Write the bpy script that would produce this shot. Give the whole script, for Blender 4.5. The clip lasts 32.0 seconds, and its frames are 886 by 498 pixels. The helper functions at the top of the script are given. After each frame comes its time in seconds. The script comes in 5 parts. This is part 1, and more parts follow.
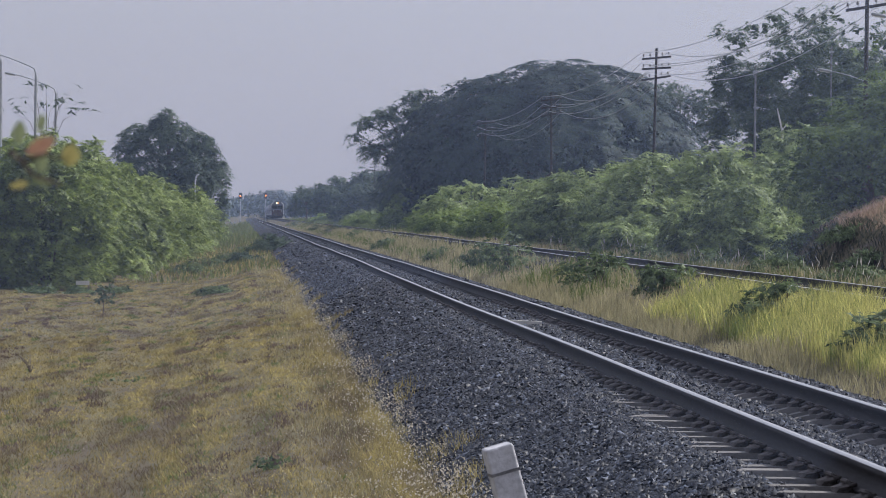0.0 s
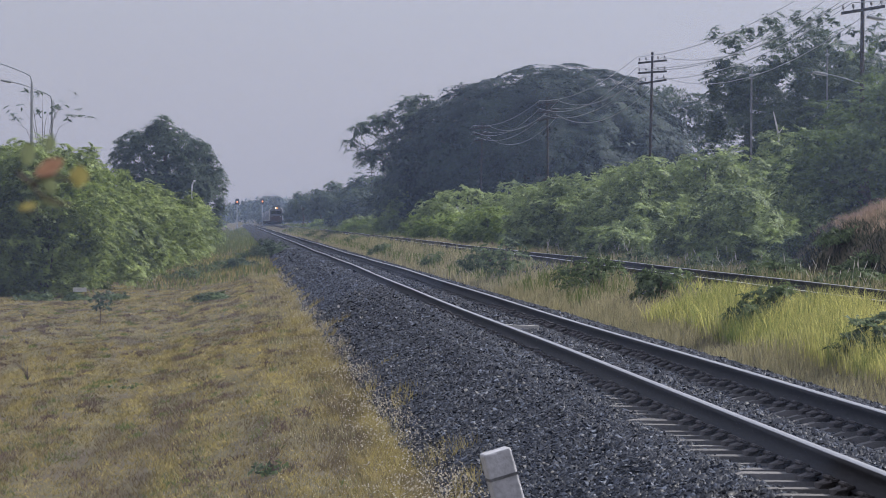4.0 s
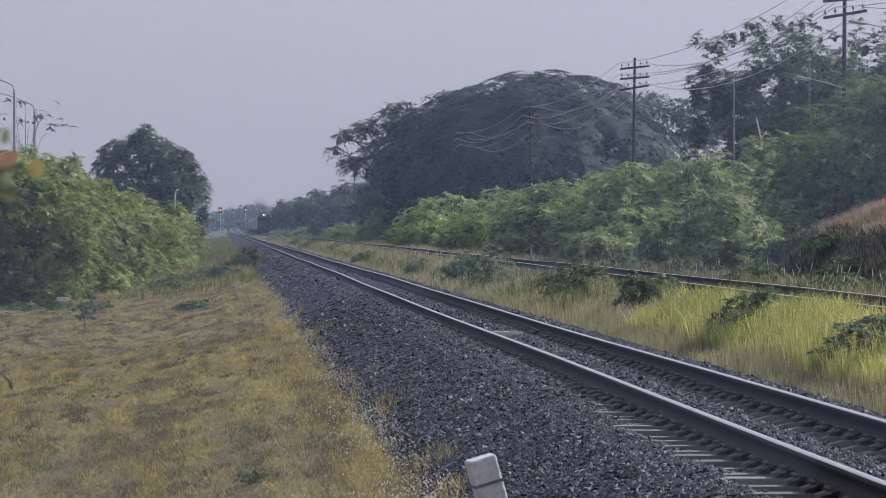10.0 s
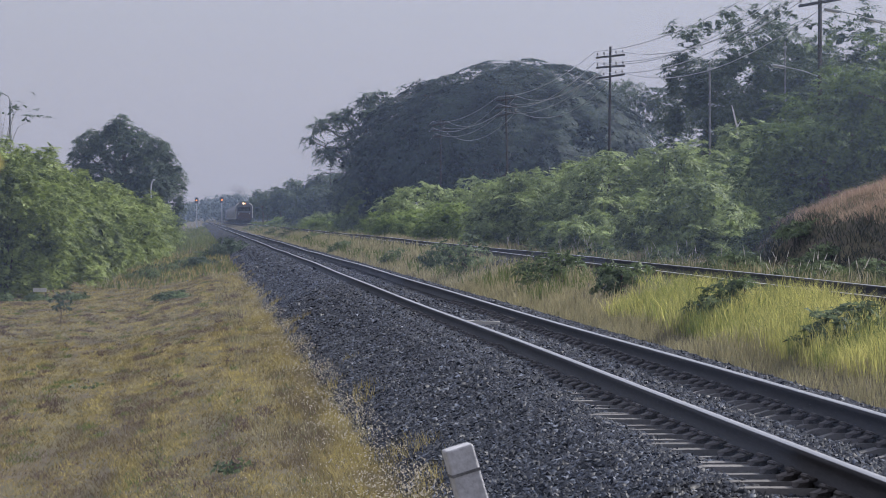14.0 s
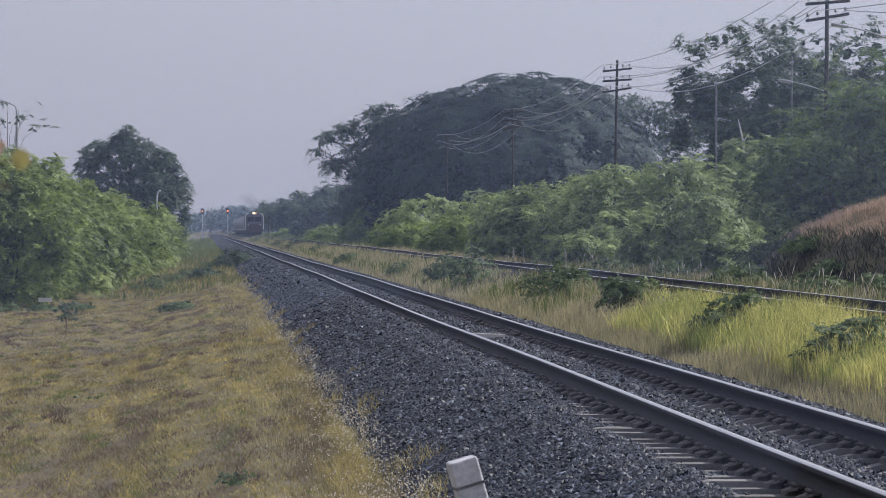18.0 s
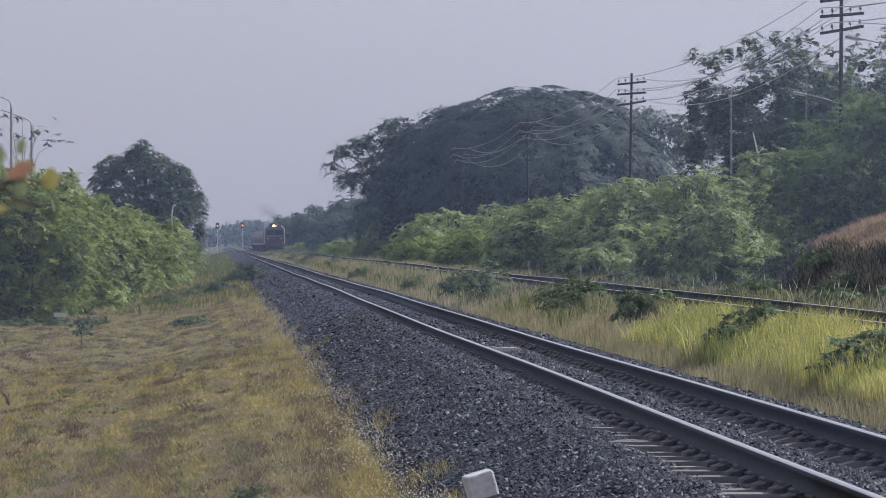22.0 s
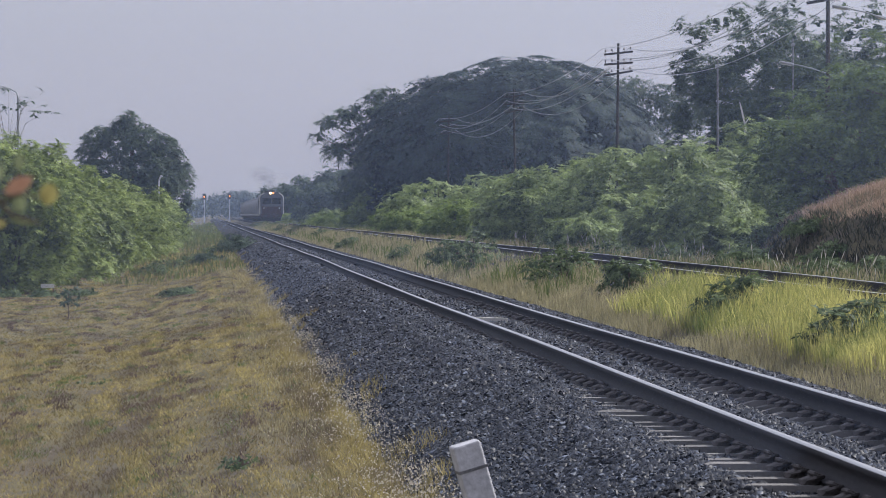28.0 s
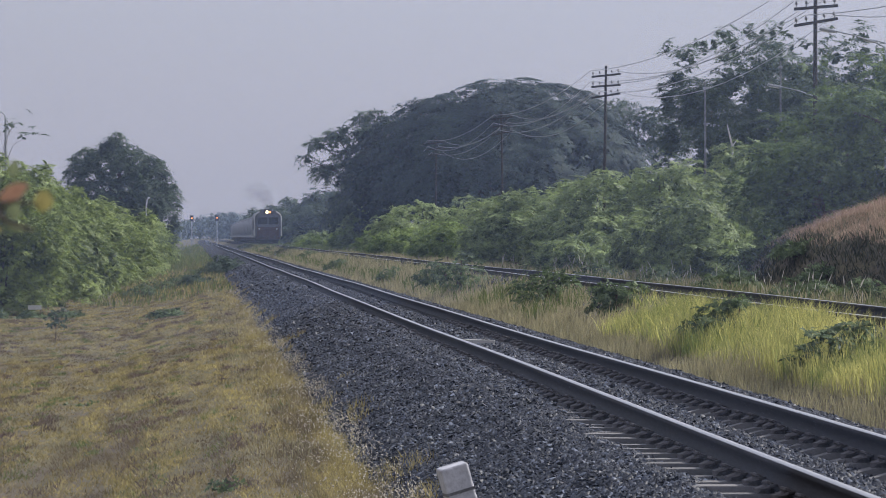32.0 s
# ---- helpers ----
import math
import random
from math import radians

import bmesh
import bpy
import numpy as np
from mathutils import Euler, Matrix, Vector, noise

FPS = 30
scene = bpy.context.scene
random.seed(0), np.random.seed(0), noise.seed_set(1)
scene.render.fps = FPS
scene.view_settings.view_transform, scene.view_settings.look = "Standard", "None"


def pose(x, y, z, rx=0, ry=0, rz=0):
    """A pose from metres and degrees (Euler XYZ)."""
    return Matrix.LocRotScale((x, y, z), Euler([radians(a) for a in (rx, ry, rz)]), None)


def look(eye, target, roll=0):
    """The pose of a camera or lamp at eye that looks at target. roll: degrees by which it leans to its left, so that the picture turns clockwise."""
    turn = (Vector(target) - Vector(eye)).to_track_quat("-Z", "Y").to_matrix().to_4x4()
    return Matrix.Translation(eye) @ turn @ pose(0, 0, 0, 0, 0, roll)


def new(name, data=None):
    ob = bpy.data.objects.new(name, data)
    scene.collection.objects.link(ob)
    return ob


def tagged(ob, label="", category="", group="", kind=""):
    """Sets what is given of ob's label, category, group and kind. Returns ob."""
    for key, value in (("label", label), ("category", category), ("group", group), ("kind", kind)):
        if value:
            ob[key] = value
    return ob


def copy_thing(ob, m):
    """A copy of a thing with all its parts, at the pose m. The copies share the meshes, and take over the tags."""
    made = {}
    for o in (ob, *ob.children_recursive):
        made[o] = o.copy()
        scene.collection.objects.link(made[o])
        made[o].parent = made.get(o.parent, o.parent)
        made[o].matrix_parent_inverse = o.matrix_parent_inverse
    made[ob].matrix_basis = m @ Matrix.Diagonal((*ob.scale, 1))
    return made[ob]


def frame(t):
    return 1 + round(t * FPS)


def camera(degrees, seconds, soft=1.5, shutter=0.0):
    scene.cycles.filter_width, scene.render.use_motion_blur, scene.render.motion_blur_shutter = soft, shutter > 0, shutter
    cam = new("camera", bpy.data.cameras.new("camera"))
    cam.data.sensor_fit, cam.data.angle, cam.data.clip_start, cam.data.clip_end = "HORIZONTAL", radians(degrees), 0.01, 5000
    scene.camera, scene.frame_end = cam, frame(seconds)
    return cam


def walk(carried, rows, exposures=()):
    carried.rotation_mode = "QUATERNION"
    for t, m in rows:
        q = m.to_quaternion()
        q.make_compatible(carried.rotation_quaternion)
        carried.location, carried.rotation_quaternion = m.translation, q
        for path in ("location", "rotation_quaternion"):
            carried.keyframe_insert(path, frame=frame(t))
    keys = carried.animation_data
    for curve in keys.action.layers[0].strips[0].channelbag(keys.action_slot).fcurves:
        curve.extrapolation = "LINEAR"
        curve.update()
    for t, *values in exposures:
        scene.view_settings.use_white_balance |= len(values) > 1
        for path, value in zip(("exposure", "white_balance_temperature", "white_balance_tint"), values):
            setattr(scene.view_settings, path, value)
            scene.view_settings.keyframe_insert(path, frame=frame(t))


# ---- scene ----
EYE = (0.0, 0.0, 1.275)
cam = camera(14.19, 32.0, soft=0.45)
cam.data.dof.use_dof, cam.data.dof.focus_distance, cam.data.dof.aperture_fstop = True, 60.0, 20.0

# seconds, degrees to the right of the track's direction, degrees up, roll
AIM = [
    (0, 3.240, -0.525, 0.60), (0.5, 3.153, -0.543, 0.45), (1, 3.100, -0.576, 0.53),
    (1.5, 3.047, -0.600, 0.56), (2, 3.064, -0.610, 0.17), (2.5, 3.101, -0.611, 0.22),
    (3, 3.173, -0.559, 0.08), (3.5, 3.252, -0.498, 0.34), (5.5, 3.507, -0.337, 0.03),
    (6, 3.526, -0.358, 0.04), (6.5, 3.540, -0.379, 0.20), (7, 3.546, -0.383, 0.42),
    (7.5, 3.555, -0.400, 0.27), (8, 3.566, -0.397, 0.21), (8.5, 3.564, -0.405, 0.36),
    (9, 3.564, -0.371, -0.03), (9.5, 3.547, -0.359, -0.05), (10, 3.552, -0.332, -0.07),
    (10.5, 3.553, -0.347, 0.03), (11, 3.549, -0.357, -0.13), (11.5, 3.572, -0.394, -0.17),
    (12, 3.630, -0.432, -0.22), (12.5, 3.696, -0.442, -0.49), (13, 3.776, -0.493, -0.25),
    (13.5, 3.850, -0.546, -0.26), (14, 3.931, -0.504, -0.28), (14.5, 4.018, -0.485, -0.06),
    (16.5, 4.028, -0.401, -0.07), (17, 3.980, -0.361, -0.03), (17.5, 3.918, -0.333, -0.24),
    (18, 3.842, -0.302, 0.09), (18.5, 3.749, -0.247, -0.33), (19, 3.683, -0.184, -0.24),
    (19.5, 3.611, -0.113, 0.11), (20, 3.560, -0.035, -0.31), (20.5, 3.521, -0.003, -0.26),
    (21, 3.489, -0.007, -0.10), (21.5, 3.532, -0.023, -0.36), (22, 3.600, -0.081, -0.09),
    (22.5, 3.664, -0.132, -0.10), (23, 3.757, -0.173, 0.09), (23.5, 3.816, -0.215, 0.31),
    (24, 3.874, -0.229, 0.23), (24.5, 3.884, -0.287, 0.15), (25, 3.890, -0.328, 0.32),
    (25.5, 3.895, -0.338, 0.13), (27.5, 3.819, -0.733, 0.02), (28, 3.808, -0.558, -0.20),
    (28.5, 3.835, -0.434, -0.26), (29, 3.854, -0.340, -0.26), (29.5, 3.895, -0.268, -0.30),
    (30, 3.952, -0.165, -0.09), (30.5, 4.018, -0.172, -0.22), (31, 4.078, -0.157, 0.09),
    (31.5, 4.062, -0.161, -0.04), (32, 4.011, -0.204, -0.12),
]


def aimed(yaw, pitch, roll):
    return pose(*EYE, 90 + pitch, 0, -yaw) @ pose(0, 0, 0, 0, 0, roll)


walk(cam, [(t, aimed(a, b, c)) for t, a, b, c in AIM], exposures=[(0, 0.39, 5850, 12), (27, 0.4, 5850, 12), (28, 0.46, 5850, 12), (29, 0.36, 5850, 12), (32, 0.38, 5850, 12)])

# ---------------------------------------------------------------- light
SUN_TURN, SUN_UP = 72.0, 41.0   # degrees to the right of the track's direction, and above the horizon
world = bpy.data.worlds.new("sky")
scene.world = world
world.use_nodes = True
wn, wl = world.node_tree.nodes, world.node_tree.links
sky = wn.new("ShaderNodeTexSky")
sky.sky_type, sky.sun_disc = "NISHITA", False
sky.sun_elevation, sky.sun_rotation = radians(SUN_UP), radians(SUN_TURN)
sky.air_density, sky.dust_density, sky.ozone_density = 1.6, 3.0, 2.5
haze = wn.new("ShaderNodeMix")
haze.data_type = "RGBA"
haze.inputs[0].default_value = 0.75
haze.inputs[7].default_value = (4.85, 4.55, 4.78, 1)
wl.new(sky.outputs[0], haze.inputs[6])
wl.new(haze.outputs[2], wn["Background"].inputs[0])
wn["Background"].inputs[1].default_value = 0.1

sun = new("sun", bpy.data.lights.new("sun", "SUN"))
sun.data.energy, sun.data.angle, sun.data.color = 5.0, radians(1.0), (1.0, 0.92, 0.8)
sun_way = Vector((math.sin(radians(SUN_TURN)) * math.cos(radians(SUN_UP)), math.cos(radians(SUN_TURN)) * math.cos(radians(SUN_UP)), math.sin(radians(SUN_UP))))
sun.matrix_world = look(sun_way * 500, (0, 0, 0))

# ---------------------------------------------------------------- materials
def surf(name, dark, light, scale=2.0, fine=30.0, rough=0.8, metal=0.0, bump=0.25, island=False, through_light=0.0, spec=0.3, each=False, sparse=0.0, mix=0.5, stretch=(1, 1, 1), patch=None, patch_scale=0.45, own=0.6):
    """A two-colour surface with coarse and fine variation; island or each: tone by piece."""
    m = bpy.data.materials.new(name)
    m.use_nodes = True
    n, l = m.node_tree.nodes, m.node_tree.links
    b = n["Principled BSDF"]
    b.inputs["Roughness"].default_value, b.inputs["Metallic"].default_value = rough, metal
    b.inputs["Specular IOR Level"].default_value = spec
    co = n.new("ShaderNodeTexCoord")
    mp = n.new("ShaderNodeMapping")
    mp.inputs[3].default_value = stretch
    l.new(co.outputs["Object"], mp.inputs[0])
    values = []
    for s in (scale, fine):
        t = n.new("ShaderNodeTexNoise")
        t.inputs["Scale"].default_value, t.inputs["Detail"].default_value = s, 5.0
        l.new(mp.outputs[0], t.inputs["Vector"])
        values.append(t.outputs[0])
    add = n.new("ShaderNodeMath")
    add.operation = "MULTIPLY_ADD"
    add.inputs[1].default_value = 1 - mix
    m2 = n.new("ShaderNodeMath")
    m2.operation = "MULTIPLY"
    m2.inputs[1].default_value = mix
    l.new(values[1], m2.inputs[0])
    l.new(values[0], add.inputs[0])
    l.new(m2.outputs[0], add.inputs[2])
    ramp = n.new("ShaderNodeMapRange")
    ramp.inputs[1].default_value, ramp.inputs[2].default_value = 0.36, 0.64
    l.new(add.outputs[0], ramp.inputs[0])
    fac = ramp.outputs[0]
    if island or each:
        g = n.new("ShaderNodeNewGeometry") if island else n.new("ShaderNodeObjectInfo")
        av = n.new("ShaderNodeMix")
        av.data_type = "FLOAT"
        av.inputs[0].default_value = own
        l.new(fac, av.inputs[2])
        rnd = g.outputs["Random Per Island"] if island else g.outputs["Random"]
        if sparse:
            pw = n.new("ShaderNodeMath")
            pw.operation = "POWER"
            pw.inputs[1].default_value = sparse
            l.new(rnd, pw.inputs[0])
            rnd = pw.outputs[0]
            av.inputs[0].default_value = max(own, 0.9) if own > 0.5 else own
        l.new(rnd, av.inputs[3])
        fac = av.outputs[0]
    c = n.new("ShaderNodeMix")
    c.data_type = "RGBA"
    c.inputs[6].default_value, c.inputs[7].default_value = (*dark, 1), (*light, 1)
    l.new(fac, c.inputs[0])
    tone = c.outputs[2]
    if patch:
        pn = n.new("ShaderNodeTexNoise")
        pn.inputs["Scale"].default_value, pn.inputs["Detail"].default_value = patch_scale, 4.0
        pr = n.new("ShaderNodeMapRange")
        pr.inputs[1].default_value, pr.inputs[2].default_value = 0.47, 0.62
        pr.inputs[4].default_value = 0.85
        pm = n.new("ShaderNodeMix")
        pm.data_type = "RGBA"
        pm.inputs[7].default_value = (*patch, 1)
        l.new(mp.outputs[0], pn.inputs["Vector"])
        l.new(pn.outputs[0], pr.inputs[0])
        l.new(pr.outputs[0], pm.inputs[0])
        l.new(tone, pm.inputs[6])
        tone = pm.outputs[2]
    l.new(tone, b.inputs["Base Color"])
    if bump:
        bp = n.new("ShaderNodeBump")
        bp.inputs["Strength"].default_value, bp.inputs["Distance"].default_value = bump, 0.02
        l.new(values[1], bp.inputs["Height"])
        l.new(bp.outputs[0], b.inputs["Normal"])
    if through_light:
        tr = n.new("ShaderNodeBsdfTranslucent")
        l.new(tone, tr.inputs[0])
        mx = n.new("ShaderNodeMixShader")
        mx.inputs[0].default_value = through_light
        l.new(b.outputs[0], mx.inputs[1])
        l.new(tr.outputs[0], mx.inputs[2])
        l.new(mx.outputs[0], n["Material Output"].inputs[0])
    return m


def glow(name, colour, strength):
    m = surf(name, colour, colour, bump=0)
    b = m.node_tree.nodes["Principled BSDF"]
    b.inputs["Emission Color"].default_value, b.inputs["Emission Strength"].default_value = (*colour, 1), strength
    return m


M_SOIL = surf("soil_and_thatch", (0.045, 0.038, 0.018), (0.13, 0.11, 0.045), scale=2.4, fine=18, bump=0.8, stretch=(1, 0.15, 1), patch=(0.075, 0.058, 0.038), patch_scale=1.4)
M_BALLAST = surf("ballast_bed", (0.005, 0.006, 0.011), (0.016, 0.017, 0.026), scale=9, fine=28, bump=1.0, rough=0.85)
# blue-black tint holds shade in the colour; the few pale stones paint glints
M_STONE = surf("crushed_stone", (0.0032, 0.0042, 0.0086), (0.105, 0.122, 0.165), scale=4, fine=60, island=True, bump=0.15, rough=0.52, spec=0.3, sparse=8.0)
M_RUST = surf("rusted_steel", (0.012, 0.0125, 0.018), (0.034, 0.032, 0.038), scale=2, fine=40, rough=0.75, metal=0.2, stretch=(1, 0.15, 1))
M_CLIP = surf("clip_steel", (0.05, 0.045, 0.045), (0.11, 0.1, 0.1), scale=9, rough=0.6, metal=0.2)
M_SHINE = surf("worn_steel", (0.4, 0.4, 0.42), (0.55, 0.55, 0.57), scale=1, fine=50, rough=0.4, metal=1.0, bump=0.05, stretch=(1, 0.05, 1))
M_CONC = surf("weathered_concrete", (0.09, 0.088, 0.088), (0.2, 0.19, 0.185), scale=4, fine=50, each=True)
M_WOODPALE = surf("bleached_timber", (0.4, 0.38, 0.35), (0.6, 0.58, 0.55), scale=4, fine=60)
M_WHITE = surf("old_white_paint", (0.3, 0.3, 0.33), (0.6, 0.6, 0.64), scale=5, fine=40, rough=0.6, mix=0.3)
M_BLACK = surf("black_paint", (0.015, 0.015, 0.017), (0.04, 0.04, 0.042), scale=6, rough=0.6)
M_BAND = surf("grey_band_paint", (0.1, 0.1, 0.11), (0.22, 0.22, 0.23), scale=9, fine=60, rough=0.7)
M_GALV = surf("galvanised_steel", (0.25, 0.26, 0.27), (0.42, 0.43, 0.45), scale=3, rough=0.5, metal=0.5, bump=0.05)
M_POLE = surf("tarred_pole", (0.02, 0.018, 0.018), (0.06, 0.05, 0.045), scale=3, rough=0.8)
M_CERAMIC = surf("insulator_glaze", (0.1, 0.09, 0.09), (0.2, 0.18, 0.17), scale=6, rough=0.3, bump=0)
M_WIRE = surf("weathered_wire", (0.3, 0.3, 0.31), (0.5, 0.5, 0.51), scale=1, rough=0.6, bump=0)
M_BARK = surf("bark", (0.05, 0.04, 0.03), (0.14, 0.11, 0.09), scale=3, fine=25, bump=0.6, stretch=(1, 1, 0.3))
# shrub, thicket and mid-green leaves: bluish near-black blotches paint in shaded hollows
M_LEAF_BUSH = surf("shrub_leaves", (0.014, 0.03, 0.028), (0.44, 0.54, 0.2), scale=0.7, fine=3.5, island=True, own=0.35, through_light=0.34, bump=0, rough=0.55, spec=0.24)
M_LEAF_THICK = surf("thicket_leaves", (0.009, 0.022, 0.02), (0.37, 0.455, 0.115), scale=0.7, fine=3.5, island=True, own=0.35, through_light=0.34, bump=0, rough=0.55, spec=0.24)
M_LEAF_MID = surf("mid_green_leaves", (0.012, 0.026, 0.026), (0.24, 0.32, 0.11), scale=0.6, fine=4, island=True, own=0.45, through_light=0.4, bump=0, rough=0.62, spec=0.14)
M_LEAF_LIGHT = surf("light_green_leaves", (0.07, 0.11, 0.035), (0.36, 0.45, 0.13), scale=0.6, fine=5, island=True, own=0.4, through_light=0.5, bump=0, rough=0.62, spec=0.14)
M_WEED = surf("weed_leaves", (0.012, 0.026, 0.026), (0.2, 0.26, 0.11), scale=1.5, fine=9, island=True, own=0.5, through_light=0.35, bump=0, rough=0.55, spec=0.2)
# crown leaves run to blue-black, painting the trees' inner shade into the colour
M_LEAF_DARK = surf("dark_tree_leaves", (0.011, 0.021, 0.027), (0.14, 0.185, 0.11), scale=0.4, fine=4, island=True, own=0.4, through_light=0.35, bump=0, rough=0.6, spec=0.18)
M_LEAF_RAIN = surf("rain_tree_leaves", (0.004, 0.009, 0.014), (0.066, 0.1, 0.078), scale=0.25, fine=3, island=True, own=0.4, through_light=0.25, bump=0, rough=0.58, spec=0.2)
# pale blue-grey puts distance haze into the colour of the far leaves
M_FAR = surf("haze_tinted_far_leaves", (0.085, 0.11, 0.115), (0.14, 0.17, 0.165), scale=0.05, fine=1, island=True, through_light=0.1, bump=0, rough=0.8)
# dark end set low, painting furrow shadow into the blades
M_LAWN = surf("lawn_blades", (0.03, 0.026, 0.016), (0.54, 0.45, 0.17), own=0.5, scale=2.2, fine=14, stretch=(1, 0.12, 1), patch=(0.12, 0.095, 0.065), patch_scale=1.6, island=True, through_light=0.35, bump=0, rough=0.6, spec=0.12)
M_LAWN_GREEN = surf("green_blades", (0.06, 0.09, 0.03), (0.17, 0.2, 0.07), scale=0.5, fine=3, island=True, through_light=0.35, bump=0, rough=0.6, spec=0.12)
# dry brown grass, deepened further to stand for shade in the furrows
M_LAWN_BROWN = surf("brown_blades", (0.05, 0.038, 0.033), (0.19, 0.14, 0.115), scale=0.5, fine=3, island=True, through_light=0.3, bump=0, rough=0.7, spec=0.12)
M_TALL = surf("tall_green_grass", (0.07, 0.095, 0.025), (0.8, 0.74, 0.25), own=0.5, scale=0.6, fine=6, patch=(0.11, 0.16, 0.045), patch_scale=1.1, island=True, through_light=0.5, bump=0, rough=0.5, spec=0.12)
M_DRY = surf("dry_grass", (0.155, 0.145, 0.082), (0.45, 0.405, 0.235), scale=0.5, fine=4, island=True, through_light=0.4, bump=0, rough=0.7, spec=0.12)
# dark grey-green puts the mound face's shade into its grass
M_SHADY = surf("shade_toned_grass", (0.03, 0.036, 0.032), (0.12, 0.125, 0.09), scale=0.8, fine=5, island=True, through_light=0.25, bump=0, rough=0.7, spec=0.12)
M_RUSSET = surf("russet_grass", (0.16, 0.105, 0.08), (0.52, 0.4, 0.3), scale=0.5, fine=4, island=True, through_light=0.35, bump=0, rough=0.7, spec=0.12)
M_SEED = surf("pale_seed_heads", (0.36, 0.32, 0.24), (0.68, 0.62, 0.5), scale=2, fine=9, island=True, through_light=0.4, bump=0)
M_PLUME = surf("straw_plumes", (0.4, 0.37, 0.3), (0.66, 0.62, 0.54), scale=2, fine=9, island=True, through_light=0.4, bump=0)
M_LOCO = surf("loco_grey_paint", (0.07, 0.068, 0.078), (0.12, 0.117, 0.13), scale=1, fine=12, rough=0.45, bump=0.05)
M_MAROON = surf("loco_maroon_paint", (0.045, 0.028, 0.028), (0.08, 0.045, 0.04), scale=1, fine=12, rough=0.45, bump=0.05)
M_TRIM = surf("cream_trim_paint", (0.5, 0.48, 0.42), (0.65, 0.62, 0.55), scale=2, rough=0.5, bump=0)
M_GLASS = surf("dark_cab_glass", (0.012, 0.013, 0.016), (0.02, 0.021, 0.025), scale=1, rough=0.1, spec=0.5, bump=0)
M_TANK = surf("tank_paint", (0.2, 0.2, 0.22), (0.36, 0.36, 0.38), scale=0.8, fine=9, rough=0.5, bump=0.05)
M_FRAME = surf("underframe_grime", (0.03, 0.027, 0.025), (0.08, 0.07, 0.06), scale=2, rough=0.9)
M_SILL = surf("pale_sill", (0.25, 0.24, 0.24), (0.4, 0.39, 0.38), scale=1, rough=0.6)
M_LAMP = glow("headlamp_glass", (1.0, 0.7, 0.36), 5.0)
# emission for the orange glow beside the headlamp
M_LAMP_GLOW = glow("amber_lamp_glow", (1.0, 0.38, 0.1), 1.3)
M_SIGNAL = glow("signal_lens", (1.0, 0.28, 0.05), 2.4)
M_TWIG_GREEN = surf("sapling_leaf_green", (0.26, 0.31, 0.16), (0.38, 0.42, 0.23), scale=20, fine=90, through_light=0.5, bump=0.1)
M_TWIG_YELLOW = surf("sapling_leaf_yellow", (0.46, 0.4, 0.13), (0.58, 0.51, 0.2), scale=20, fine=90, through_light=0.5, bump=0.1)
M_TWIG_ORANGE = surf("sapling_leaf_orange", (0.5, 0.27, 0.17), (0.62, 0.38, 0.25), scale=20, fine=90, through_light=0.5, bump=0.1)


def smoke_material(name, colour, amount):
    m = bpy.data.materials.new(name)
    m.use_nodes = True
    n, l = m.node_tree.nodes, m.node_tree.links
    n.remove(n["Principled BSDF"])
    d, t, mx = n.new("ShaderNodeBsdfDiffuse"), n.new("ShaderNodeBsdfTransparent"), n.new("ShaderNodeMixShader")
    d.inputs[0].default_value = (*colour, 1)
    co, soft, noisy, thin = n.new("ShaderNodeTexCoord"), n.new("ShaderNodeTexGradient"), n.new("ShaderNodeTexNoise"), n.new("ShaderNodeMath")
    soft.gradient_type = "SPHERICAL"
    noisy.inputs["Scale"].default_value = 2.2
    thin.operation = "MULTIPLY"
    l.new(co.outputs["Object"], soft.inputs[0])
    l.new(co.outputs["Object"], noisy.inputs["Vector"])
    l.new(soft.outputs["Fac"], thin.inputs[0])
    l.new(noisy.outputs[0], thin.inputs[1])
    dense = n.new("ShaderNodeMath")
    dense.operation = "MULTIPLY"
    dense.inputs[1].default_value = amount
    l.new(thin.outputs[0], dense.inputs[0])
    l.new(dense.outputs[0], mx.inputs[0])
    l.new(t.outputs[0], mx.inputs[1])
    l.new(d.outputs[0], mx.inputs[2])
    l.new(mx.outputs[0], n["Material Output"].inputs[0])
    return m


M_SMOKE = smoke_material("diesel_smoke", (0.4, 0.4, 0.43), 0.4)

# ---------------------------------------------------------------- mesh helpers
def raw_mesh(name, verts, faces, smooth=False):
    """A mesh from arrays: verts (n, 3), faces (m, k)."""
    verts, faces = np.asarray(verts, np.float32), np.asarray(faces, np.int32)
    me = bpy.data.meshes.new(name)
    me.vertices.add(len(verts))
    me.vertices.foreach_set("co", verts.ravel())
    me.loops.add(faces.size)
    me.loops.foreach_set("vertex_index", faces.ravel())
    me.polygons.add(len(faces))
    me.polygons.foreach_set("loop_start", np.arange(len(faces), dtype=np.int32) * faces.shape[1])
    if smooth:
        me.polygons.foreach_set("use_smooth", np.ones(len(faces), bool))
    me.update(calc_edges=True)
    return me


def put(name, data, material, parent=None, label="", at=None):
    ob = new(name, data)
    if material and not data.materials:
        data.materials.append(material)
    if parent:
        ob.parent = parent
    if at is not None:
        ob.matrix_basis = at
    if label:
        tagged(ob, label)
    return ob


def part(name, bm, material, parent, label="", at=None, smooth=False):
    me = bpy.data.meshes.new(name)
    bm.to_mesh(me)
    bm.free()
    if smooth:
        me.polygons.foreach_set("use_smooth", np.ones(len(me.polygons), bool))
    return put(name, me, material, parent, label, at)


